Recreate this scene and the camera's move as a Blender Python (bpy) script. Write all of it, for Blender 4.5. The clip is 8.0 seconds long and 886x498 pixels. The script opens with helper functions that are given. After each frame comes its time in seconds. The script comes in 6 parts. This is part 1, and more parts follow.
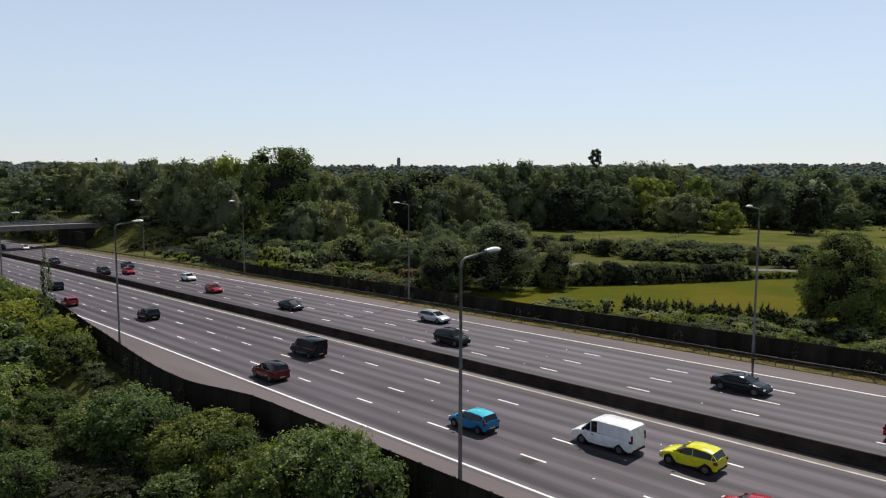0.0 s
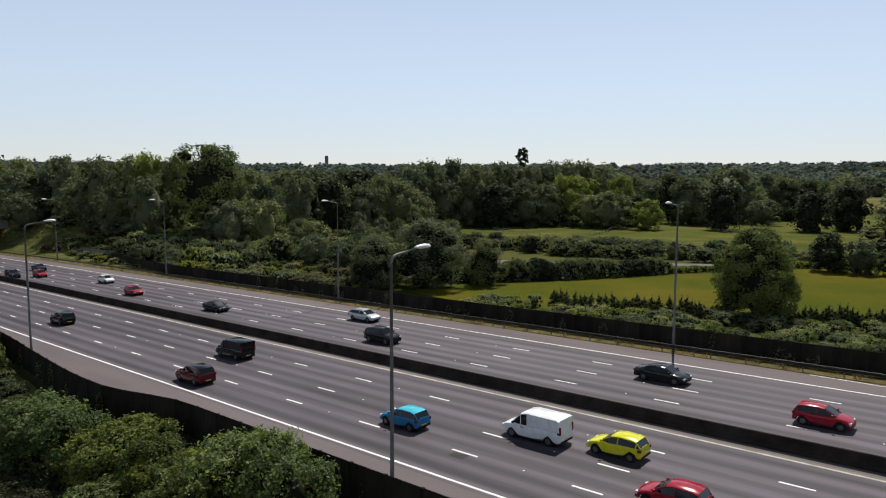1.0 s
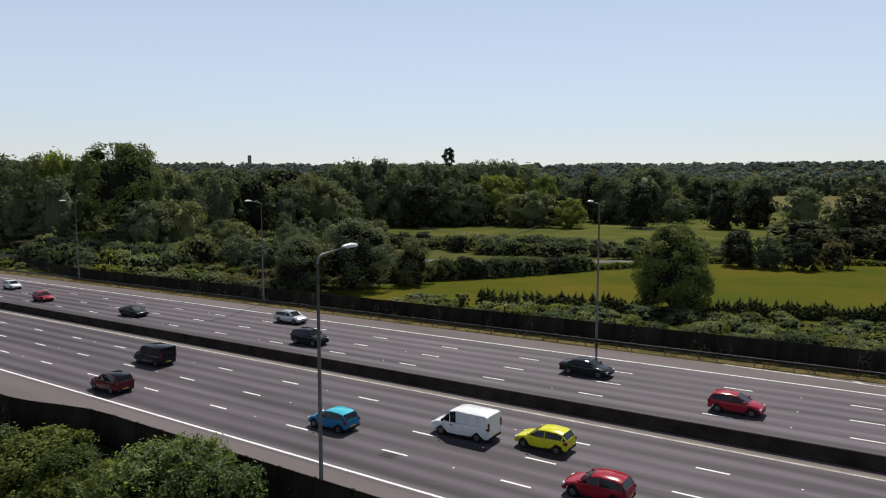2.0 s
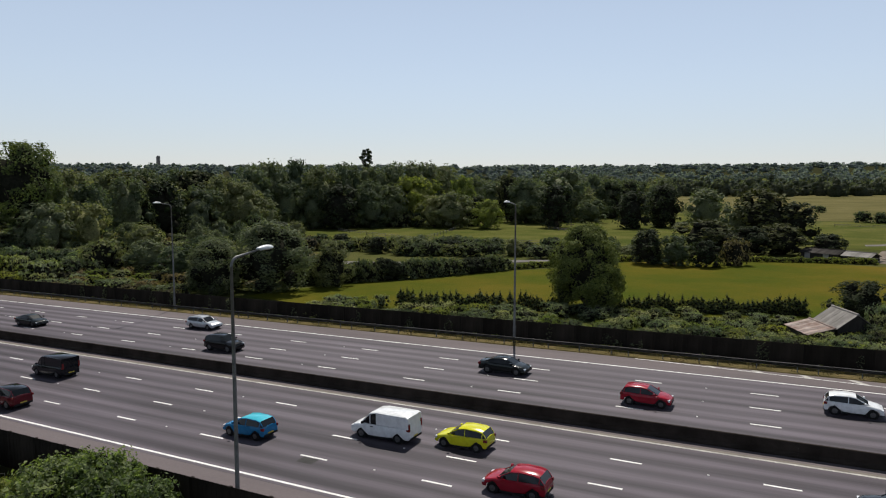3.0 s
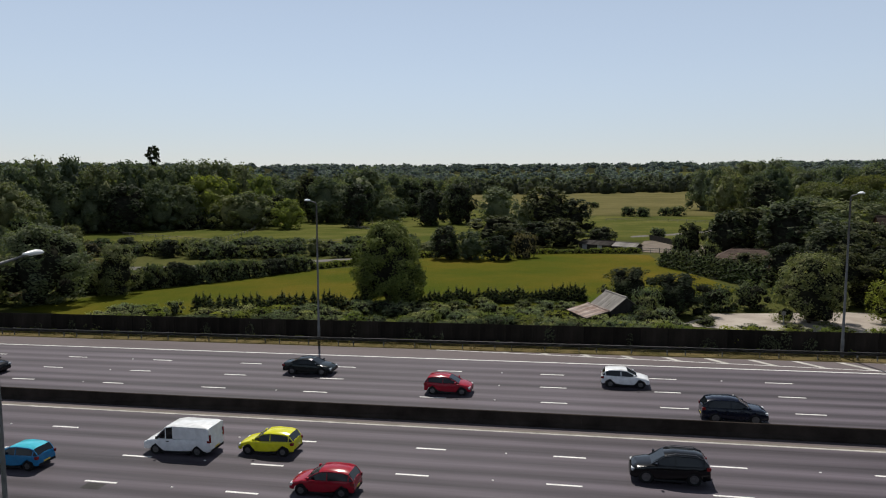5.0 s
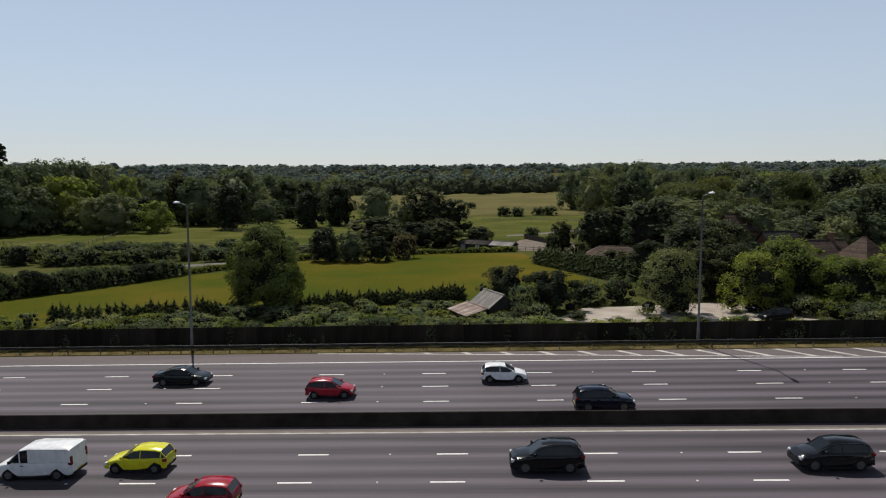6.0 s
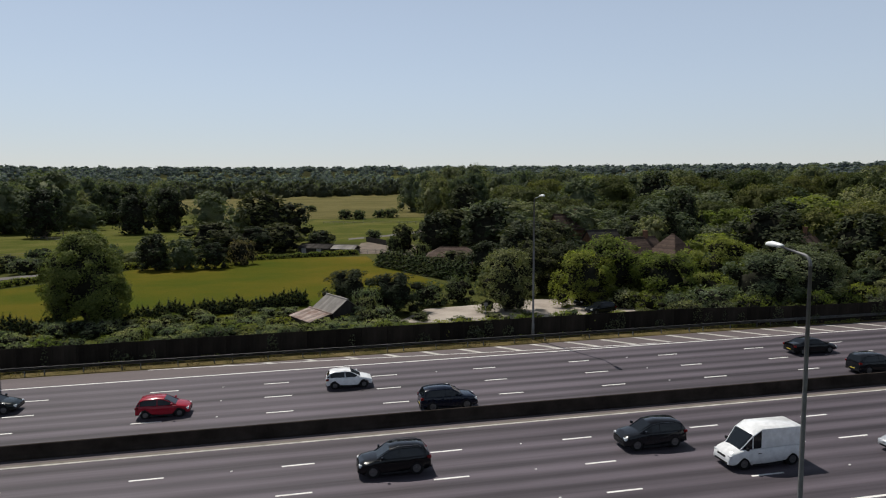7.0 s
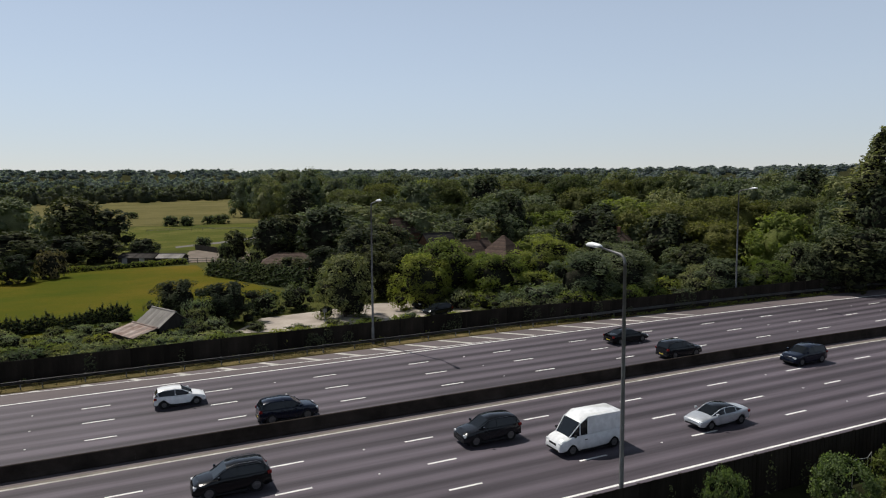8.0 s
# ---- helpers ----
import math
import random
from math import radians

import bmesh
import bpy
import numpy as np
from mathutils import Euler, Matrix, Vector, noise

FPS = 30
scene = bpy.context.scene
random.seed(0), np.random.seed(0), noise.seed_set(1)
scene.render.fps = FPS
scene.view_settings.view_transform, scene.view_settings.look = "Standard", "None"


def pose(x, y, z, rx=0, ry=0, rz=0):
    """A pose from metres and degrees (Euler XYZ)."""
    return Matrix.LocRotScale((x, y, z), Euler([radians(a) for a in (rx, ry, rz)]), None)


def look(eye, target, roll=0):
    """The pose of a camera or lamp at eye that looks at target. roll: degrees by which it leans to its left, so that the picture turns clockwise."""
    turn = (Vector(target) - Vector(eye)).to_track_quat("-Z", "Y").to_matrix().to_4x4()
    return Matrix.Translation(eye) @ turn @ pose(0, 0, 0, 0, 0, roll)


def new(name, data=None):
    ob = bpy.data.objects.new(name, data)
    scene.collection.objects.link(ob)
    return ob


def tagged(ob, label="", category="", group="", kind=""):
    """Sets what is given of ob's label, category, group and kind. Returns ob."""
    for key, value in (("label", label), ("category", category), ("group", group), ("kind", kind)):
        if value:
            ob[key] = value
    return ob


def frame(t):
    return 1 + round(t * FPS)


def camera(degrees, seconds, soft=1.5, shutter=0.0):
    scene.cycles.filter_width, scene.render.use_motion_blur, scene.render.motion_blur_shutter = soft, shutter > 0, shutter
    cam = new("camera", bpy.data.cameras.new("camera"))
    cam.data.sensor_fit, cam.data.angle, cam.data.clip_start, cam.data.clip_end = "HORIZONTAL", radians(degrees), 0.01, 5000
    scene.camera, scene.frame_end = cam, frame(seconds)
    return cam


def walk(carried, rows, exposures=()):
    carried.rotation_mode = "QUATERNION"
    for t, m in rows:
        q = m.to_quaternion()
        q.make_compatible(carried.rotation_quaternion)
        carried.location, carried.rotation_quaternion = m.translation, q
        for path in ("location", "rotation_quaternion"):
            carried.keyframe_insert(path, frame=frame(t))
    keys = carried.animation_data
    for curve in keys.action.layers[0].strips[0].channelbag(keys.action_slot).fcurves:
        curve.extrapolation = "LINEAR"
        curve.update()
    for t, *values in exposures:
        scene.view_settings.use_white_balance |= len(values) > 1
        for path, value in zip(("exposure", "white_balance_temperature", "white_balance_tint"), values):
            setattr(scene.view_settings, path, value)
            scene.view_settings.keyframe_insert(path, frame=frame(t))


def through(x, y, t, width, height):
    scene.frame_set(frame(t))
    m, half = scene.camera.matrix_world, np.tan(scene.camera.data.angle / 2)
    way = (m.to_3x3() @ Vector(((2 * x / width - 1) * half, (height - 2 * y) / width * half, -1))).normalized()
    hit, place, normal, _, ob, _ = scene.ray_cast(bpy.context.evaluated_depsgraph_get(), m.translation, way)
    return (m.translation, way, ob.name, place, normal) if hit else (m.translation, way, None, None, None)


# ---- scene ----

cam = camera(64.71, 8.0, 1.1)
PATH = [
    (0, (39.940, -30.044, 16.977), (4.091, 4.473, 12.132), 0.11),
    (0.5, (39.942, -30.054, 16.941), (5.930, 6.267, 12.041), 0.09),
    (1, (39.942, -30.065, 16.899), (7.761, 7.881, 11.952), 0.12),
    (1.5, (39.940, -30.073, 16.868), (9.723, 9.452, 11.901), 0.07),
    (3, (39.952, -30.008, 16.782), (16.829, 14.059, 11.942), 0.06),
    (3.5, (39.959, -30.003, 16.760), (19.677, 15.446, 11.956), 0.01),
    (4, (39.983, -30.017, 16.707), (22.860, 16.711, 11.876), 0.00),
    (4.5, (40.002, -30.034, 16.657), (26.432, 17.842, 11.783), -0.01),
    (6, (39.970, -30.054, 16.684), (38.509, 19.690, 11.852), -0.08),
    (6.5, (39.958, -30.031, 16.739), (43.991, 19.580, 11.996), -0.09),
    (7, (39.950, -30.004, 16.797), (49.672, 18.818, 12.120), -0.18),
    (7.5, (39.947, -29.973, 16.855), (55.262, 17.402, 12.257), -0.10),
    (8, (39.943, -29.941, 16.901), (60.640, 15.355, 12.441), -0.36),
]
walk(cam, [(t, look(eye, target, roll)) for t, eye, target, roll in PATH], exposures=[(0.0, 0.17), (1.5, 0.13), (3.5, 0.0), (4.5, -0.03), (6.0, -0.12), (6.5, -0.14), (7.5, -0.07), (8.0, -0.06)])

# ---- light ----
SUN_EL, SUN_AZ = radians(55.5), radians(22.0)      # azimuth counted from +Y towards -X
world = bpy.data.worlds.new("sky")
scene.world = world
world.use_nodes = True
wn = world.node_tree.nodes
sky = wn.new("ShaderNodeTexSky")
sky.sky_type, sky.sun_disc = "NISHITA", False
sky.sun_elevation, sky.sun_rotation = SUN_EL, -SUN_AZ
sky.air_density, sky.dust_density, sky.ozone_density, sky.altitude = 1.0, 0.05, 3.5, 60
wn["Background"].inputs["Strength"].default_value = 0.205
haze = wn.new("ShaderNodeGamma")          # summer haze evens out the clear-sky gradient
haze.inputs["Gamma"].default_value = 0.66
world.node_tree.links.new(sky.outputs[0], haze.inputs["Color"])
cool = wn.new("ShaderNodeMix")
cool.data_type, cool.blend_type = "RGBA", "MULTIPLY"
cool.inputs[0].default_value, cool.inputs[7].default_value = 1.0, (1.0, 0.965, 1.0, 1)
world.node_tree.links.new(haze.outputs[0], cool.inputs[6])
veil = wn.new("ShaderNodeMix")            # an even veil of thin haze over the whole sky
veil.data_type = "RGBA"
veil.inputs[0].default_value, veil.inputs[7].default_value = 0.40, (2.93, 3.27, 3.66, 1)
world.node_tree.links.new(cool.outputs[2], veil.inputs[6])
# the clear sky deepens towards the zenith
where = wn.new("ShaderNodeTexCoord")
height = wn.new("ShaderNodeSeparateXYZ")
world.node_tree.links.new(where.outputs["Generated"], height.inputs[0])
deep = wn.new("ShaderNodeMapRange")
deep.interpolation_type = "SMOOTHSTEP"
for key, value in (("From Min", 0.18), ("From Max", 0.85), ("To Min", 1.0), ("To Max", 0.30)):
    deep.inputs[key].default_value = value
world.node_tree.links.new(height.outputs[2], deep.inputs["Value"])
fade = wn.new("ShaderNodeMix")
fade.data_type, fade.blend_type = "RGBA", "MULTIPLY"
fade.inputs[0].default_value = 1.0
world.node_tree.links.new(veil.outputs[2], fade.inputs[6])
low = wn.new("ShaderNodeMapRange")        # duller air close to the horizon
low.interpolation_type = "SMOOTHSTEP"
for key, value in (("From Min", 0.0), ("From Max", 0.15), ("To Min", 0.91), ("To Max", 1.0)):
    low.inputs[key].default_value = value
world.node_tree.links.new(height.outputs[2], low.inputs["Value"])
both = wn.new("ShaderNodeMath")
both.operation = "MULTIPLY"
world.node_tree.links.new(deep.outputs[0], both.inputs[0])
world.node_tree.links.new(low.outputs[0], both.inputs[1])
world.node_tree.links.new(both.outputs[0], fade.inputs[7])
world.node_tree.links.new(fade.outputs[2], wn["Background"].inputs["Color"])
sun = new("sun", bpy.data.lights.new("sun", "SUN"))
sun.data.energy, sun.data.angle, sun.data.color = 5.0, radians(0.53), (1.0, 0.95, 0.87)
sun.matrix_world = look((-math.sin(SUN_AZ) * math.cos(SUN_EL) * 100, math.cos(SUN_AZ) * math.cos(SUN_EL) * 100, math.sin(SUN_EL) * 100), (0, 0, 0))
scene.view_settings.exposure = 0.0

# ---- tools ----
rng = np.random.default_rng(7)


def smooth(a, b, v):
    k = min(1.0, max(0.0, (v - a) / (b - a)))
    return k * k * (3 - 2 * k)


def bend(x):
    """The road's gentle curve, as a shift across it."""
    return -0.0010 * max(0.0, x - 88) ** 2 - 0.0002 * max(0.0, -90 - x) ** 2


def road_z(x, y):
    x = min(320.0, max(-420.0, x))
    return 0.0171 * (x - 39.94) + 0.0182 * (y - bend(x) - 10)


def terrain(x, y):
    """Road plane, the farmland beyond it, the lower ground on the near side, and the hills."""
    far = 0.010 * max(-200.0, min(220.0, x - 40))
    d = math.hypot(x - 40, y + 30)
    far += 0.012 * max(0.0, min(d, 2600) - 420) + 34 * smooth(1000, 2250, d)
    if y > 20:
        yy = y - bend(min(max(x, -420.0), 320.0))
        z = road_z(x, min(y, 36.0))
        z = z * (1 - smooth(37, 60, yy)) + far * smooth(37, 60, yy)
        # the bank beside the road towards the bridge
        z += 6.5 * smooth(-95, -190, x) * smooth(41, 56, yy) * (1 - smooth(90, 200, yy))
        return z
    z = road_z(x, max(y, -3.5))
    k = smooth(-6.2, -12, y)
    near = road_z(x, -3.5) - 2.6
    back = max(0.0, d - 420) * 0.02
    z = z * (1 - k) + near * k + min(back, 45)
    z += 9.0 * smooth(-150, -195, x) * smooth(-7, -16, y)
    return z


def mesh_of(name, bm, material):
    me = bpy.data.meshes.new(name)
    bm.to_mesh(me)
    bm.free()
    if material:
        for m in material if isinstance(material, (list, tuple)) else [material]:
            me.materials.append(m)
    return me


def part(name, bm, material, parent=None, label="", smooth_shade=False):
    """A bmesh as one mesh object under a thing or a part."""
    me = bm if isinstance(bm, bpy.types.Mesh) else mesh_of(name, bm, material)
    if smooth_shade:
        me.shade_smooth()
    ob = new(name, me)
    ob.parent = parent
    if label:
        tagged(ob, label)
    return ob


def empty(name, m, label, category, group="", kind=""):
    ob = new(name)
    ob.empty_display_size = 0.3
    ob.matrix_world = m
    return tagged(ob, label, category, group, kind)


def box(bm, x0, x1, y0, y1, z0, z1, m=None, mat=0):
    vs = [bm.verts.new((x, y, z)) for x in (x0, x1) for y in (y0, y1) for z in (z0, z1)]
    for f in ((0, 1, 3, 2), (4, 6, 7, 5), (0, 4, 5, 1), (2, 3, 7, 6), (0, 2, 6, 4), (1, 5, 7, 3)):
        bm.faces.new([vs[i] for i in f]).material_index = mat
    if m is not None:
        bmesh.ops.transform(bm, matrix=m, verts=vs)
    return vs


def tube(bm, points, radii, sides=8, cap=True):
    """A tapered tube along points."""
    rings = []
    up = Vector((0, 0, 1))
    for i, p in enumerate(points):
        a = Vector(points[max(0, i - 1)])
        b = Vector(points[min(len(points) - 1, i + 1)])
        d = (b - a).normalized()
        side = d.cross(up)
        side = side.normalized() if side.length > 1e-3 else Vector((1, 0, 0))
        other = d.cross(side)
        rings.append([bm.verts.new(Vector(p) + radii[i] * (math.cos(2 * math.pi * k / sides) * side + math.sin(2 * math.pi * k / sides) * other)) for k in range(sides)])
    for r0, r1 in zip(rings, rings[1:]):
        for k in range(sides):
            bm.faces.new((r0[k], r0[(k + 1) % sides], r1[(k + 1) % sides], r1[k]))
    if cap:
        bm.faces.new(rings[0])
        bm.faces.new(rings[-1][::-1])
    return rings


def raw_mesh(name, verts, faces, material, inner=None):
    """A mesh from numpy arrays of corners and faces; the inner faces take the second material."""
    me = bpy.data.meshes.new(name)
    rows = faces.tolist() + (inner.tolist() if inner is not None else [])
    me.from_pydata(verts.tolist(), [], rows)
    for m in material if isinstance(material, (list, tuple)) else [material]:
        me.materials.append(m)
    if inner is not None:
        me.shade_smooth()
        if len(me.materials) > 1:
            me.polygons.foreach_set("material_index", [0] * len(faces) + [1] * len(inner))
    return me

# ---- materials ----
def material(name, rough=0.8, metal=0.0, spec=0.5):
    m = bpy.data.materials.new(name)
    m.use_nodes = True
    b = m.node_tree.nodes["Principled BSDF"]
    b.inputs["Roughness"].default_value = rough
    b.inputs["Metallic"].default_value = metal
    b.inputs["Specular IOR Level"].default_value = spec
    return m, m.node_tree.nodes, m.node_tree.links, b


def coords(n, l, scale=(1, 1, 1), kind="Object"):
    c = n.new("ShaderNodeTexCoord")
    mp = n.new("ShaderNodeMapping")
    mp.inputs["Scale"].default_value = scale
    l.new(c.outputs[kind], mp.inputs["Vector"])
    return mp.outputs[0]


def noise_of(n, l, vector, scale, detail=4.0, rough=0.55):
    t = n.new("ShaderNodeTexNoise")
    t.inputs["Scale"].default_value, t.inputs["Detail"].default_value, t.inputs["Roughness"].default_value = scale, detail, rough
    l.new(vector, t.inputs["Vector"])
    return t.outputs["Fac"]


def ramp(n, l, fac, stops):
    r = n.new("ShaderNodeValToRGB")
    while len(r.color_ramp.elements) < len(stops):
        r.color_ramp.elements.new(0.5)
    for e, (p, c) in zip(r.color_ramp.elements, stops):
        e.position, e.color = p, (*c, 1)
    l.new(fac, r.inputs["Fac"])
    return r.outputs["Color"]


def mix(n, l, fac, a, b, mode="MIX"):
    k = n.new("ShaderNodeMix")
    k.data_type, k.blend_type = "RGBA", mode
    for socket, v in ((k.inputs[0], fac), (k.inputs[6], a), (k.inputs[7], b)):
        if isinstance(v, (int, float)):
            socket.default_value = v
        elif isinstance(v, tuple):
            socket.default_value = (*v, 1)
        else:
            l.new(v, socket)
    return k.outputs[2]


def bump(n, l, b, height, strength=0.3, distance=0.02):
    k = n.new("ShaderNodeBump")
    k.inputs["Strength"].default_value, k.inputs["Distance"].default_value = strength, distance
    l.new(height, k.inputs["Height"])
    l.new(k.outputs[0], b.inputs["Normal"])


def plain(name, c0, c1, scale=2.0, rough=0.8, metal=0.0, spec=0.08, bumps=0.0, stretch=(1, 1, 1), by_object=0.0, fine=30.0):
    """Two tones by a coarse noise, a fine grain over them, and a shift from piece to piece."""
    m, n, l, b = material(name, rough, metal, spec)
    v = coords(n, l, stretch)
    big = noise_of(n, l, v, scale, 5.0, 0.6)
    col = ramp(n, l, big, [(0.3, c0), (0.7, c1)])
    small = noise_of(n, l, v, scale * fine, 3.0)
    col = mix(n, l, 0.25, col, ramp(n, l, small, [(0.3, (0.35, 0.35, 0.35)), (0.7, (0.75, 0.75, 0.75))]), "OVERLAY")
    if by_object:
        o = n.new("ShaderNodeObjectInfo")
        col = mix(n, l, by_object, col, ramp(n, l, o.outputs["Random"], [(0.0, (0.15, 0.15, 0.15)), (1.0, (0.85, 0.85, 0.85))]), "OVERLAY")
    l.new(col, b.inputs["Base Color"])
    if bumps:
        bump(n, l, b, small, bumps)
    return m


def foliage(name, dark, light, warm, through=0.35, by_tree=1.0, patch_scale=0.35, wax=0.06):
    """Leaves: tone by tree and by leaf, some light let through, a slight wax gloss."""
    m, n, l, b = material(name, 0.6 if wax > 0.1 else 0.75, 0.0, wax)
    geo = n.new("ShaderNodeNewGeometry")
    info = n.new("ShaderNodeObjectInfo")
    col = ramp(n, l, geo.outputs["Random Per Island"], [(0.0, dark), (0.55, light), (1.0, warm)])
    tree = ramp(n, l, info.outputs["Random"], [(0.0, (0.25, 0.30, 0.27)), (0.3, (0.50, 0.51, 0.46)), (0.55, (0.36, 0.40, 0.36)), (0.8, (0.58, 0.56, 0.44)), (1.0, (0.70, 0.65, 0.46))])
    col = mix(n, l, by_tree, col, tree, "OVERLAY")
    v = coords(n, l)
    big = noise_of(n, l, v, patch_scale, 3.0)
    col = mix(n, l, 0.7, col, ramp(n, l, big, [(0.32, (0.30, 0.30, 0.30)), (0.52, (0.50, 0.50, 0.47)), (0.70, (0.70, 0.66, 0.56))]), "OVERLAY")
    fine = noise_of(n, l, v, patch_scale * 14, 3.0, 0.7)
    col = mix(n, l, 0.6, col, ramp(n, l, fine, [(0.36, (0.22, 0.22, 0.22)), (0.52, (0.50, 0.50, 0.50)), (0.66, (0.70, 0.69, 0.64))]), "OVERLAY")
    l.new(col, b.inputs["Base Color"])
    bump(n, l, b, fine, 0.9, 0.15 / patch_scale * 0.35)
    tr = n.new("ShaderNodeBsdfTranslucent")
    bright = mix(n, l, 1.0, col, (1.5, 1.65, 0.8), "MULTIPLY")
    l.new(bright, tr.inputs["Color"])
    ms = n.new("ShaderNodeMixShader")
    ms.inputs[0].default_value = through
    l.new(b.outputs[0], ms.inputs[1])
    l.new(tr.outputs[0], ms.inputs[2])
    l.new(ms.outputs[0], n["Material Output"].inputs["Surface"])
    return m


LEAF = foliage("leaf_oak", (0.089, 0.104, 0.072), (0.121, 0.140, 0.093), (0.160, 0.171, 0.117), 0.27)
LEAF_PALE = foliage("leaf_willow", (0.098, 0.109, 0.083), (0.127, 0.141, 0.106), (0.165, 0.176, 0.135), 0.30)
LEAF_LIME = foliage("leaf_lime", (0.131, 0.149, 0.047), (0.173, 0.194, 0.061), (0.215, 0.226, 0.082), 0.42)
LEAF_DARK = foliage("leaf_yew", (0.033, 0.040, 0.027), (0.050, 0.059, 0.038), (0.076, 0.084, 0.052), 0.17)
LEAF_CONIFER = foliage("leaf_young_spruce", (0.053, 0.069, 0.040), (0.077, 0.096, 0.054), (0.104, 0.119, 0.069), 0.2)
LEAF_SYC = foliage("leaf_sycamore", (0.084, 0.106, 0.043), (0.115, 0.140, 0.057), (0.150, 0.171, 0.071), 0.25)
LEAF_ASH = foliage("leaf_crack_willow", (0.068, 0.076, 0.035), (0.089, 0.097, 0.045), (0.114, 0.118, 0.059), 0.30, 1.0, 0.22)
LEAF_RUST = foliage("leaf_dead", (0.105, 0.085, 0.063), (0.137, 0.111, 0.084), (0.170, 0.138, 0.105), 0.3)
LEAF_NEAR = foliage("leaf_maple", (0.045, 0.064, 0.028), (0.100, 0.138, 0.055), (0.190, 0.235, 0.105), 0.40, 1.0, 0.6, 0.30)
LEAF_ELDER = foliage("leaf_elder", (0.139, 0.157, 0.112), (0.194, 0.214, 0.153), (0.329, 0.337, 0.276), 0.38)
# Near-black crown lumps: the shade inside the foliage is put into their colour.
CROWN_SHADE = plain("crown_shade", (0.013, 0.013, 0.010), (0.030, 0.030, 0.022), 1.5, 0.95, spec=0.0)
BARK = plain("bark", (0.045, 0.035, 0.026), (0.10, 0.08, 0.06), 3.0, 0.9, bumps=0.6)

# asphalt: lanes worn in long streaks, seams and patches
ASPHALT, n, l, b = material("asphalt", 0.72, 0.0, 0.22)
v = coords(n, l)
streak = noise_of(n, l, coords(n, l, (0.012, 0.75, 1)), 1.0, 5.0, 0.65)
sep = n.new("ShaderNodeSeparateXYZ")
l.new(v, sep.inputs[0])
lane = n.new("ShaderNodeMath")
lane.operation = "MULTIPLY_ADD"
lane.inputs[1].default_value, lane.inputs[2].default_value = 2 * math.pi / 1.83, 0.6
l.new(sep.outputs[1], lane.inputs[0])
wave = n.new("ShaderNodeMath")
wave.operation = "SINE"
l.new(lane.outputs[0], wave.inputs[0])
track = n.new("ShaderNodeMath")
track.operation = "MULTIPLY_ADD"
track.inputs[1].default_value = 0.15
l.new(wave.outputs[0], track.inputs[0])
l.new(streak, track.inputs[2])
col = ramp(n, l, track.outputs[0], [(0.27, (0.0308, 0.0258, 0.0312)), (0.5, (0.0640, 0.0540, 0.0645)), (0.73, (0.107, 0.0905, 0.108))])
patchy = noise_of(n, l, v, 0.06, 4.0)
col = mix(n, l, 0.35, col, ramp(n, l, patchy, [(0.35, (0.38, 0.38, 0.38)), (0.65, (0.62, 0.62, 0.62))]), "OVERLAY")
grit = noise_of(n, l, v, 55.0, 2.0)
col = mix(n, l, 0.3, col, ramp(n, l, grit, [(0.3, (0.3, 0.3, 0.3)), (0.7, (0.7, 0.7, 0.7))]), "OVERLAY")
l.new(col, b.inputs["Base Color"])
bump(n, l, b, grit, 0.25, 0.01)

SHOULDER = plain("shoulder_asphalt", (0.090, 0.075, 0.077), (0.133, 0.111, 0.114), 0.25, 0.85, spec=0.2, bumps=0.3, stretch=(0.15, 1, 1), fine=120)
PAINT = plain("road_paint", (0.60, 0.59, 0.57), (0.76, 0.75, 0.73), 1.2, 0.6, fine=20)
PAINT_WORN = plain("worn_road_paint", (0.26, 0.25, 0.23), (0.54, 0.52, 0.48), 0.9, 0.75, fine=14)
# Far darker than bare concrete: the shade on the faces is put into the colour.
CONCRETE = plain("shaded_concrete", (0.018, 0.0145, 0.0125), (0.044, 0.036, 0.031), 0.6, 0.9, spec=0.02, bumps=0.25, fine=25)
BRIDGE_CONCRETE = plain("stained_bridge_concrete", (0.13, 0.12, 0.115), (0.23, 0.215, 0.205), 0.4, 0.9, bumps=0.2)
STEEL = plain("galvanised_steel", (0.22, 0.22, 0.22), (0.32, 0.32, 0.31), 1.5, 0.6, 0.5, spec=0.4, by_object=0.2)
STEEL_DARK = plain("weathered_steel", (0.12, 0.12, 0.12), (0.20, 0.20, 0.20), 1.5, 0.6, 0.5)
LAMP_SHELL = plain("lamp_shell", (0.62, 0.63, 0.64), (0.74, 0.75, 0.76), 2.0, 0.35, 0.0, spec=0.5)
LAMP_GLASS, n, l, b = material("lamp_glass", 0.15)
b.inputs["Base Color"].default_value = (0.7, 0.7, 0.68, 1)
b.inputs["Transmission Weight"].default_value = 0.6
FENCE_WOOD = plain("dark_timber", (0.012, 0.010, 0.008), (0.027, 0.022, 0.018), 1.2, 0.85, bumps=0.4, stretch=(1, 1, 0.2), by_object=0.5)
FENCE_GREY = plain("silvered_timber", (0.10, 0.094, 0.088), (0.18, 0.172, 0.16), 1.2, 0.85, bumps=0.4, stretch=(1, 1, 0.2), by_object=0.5)


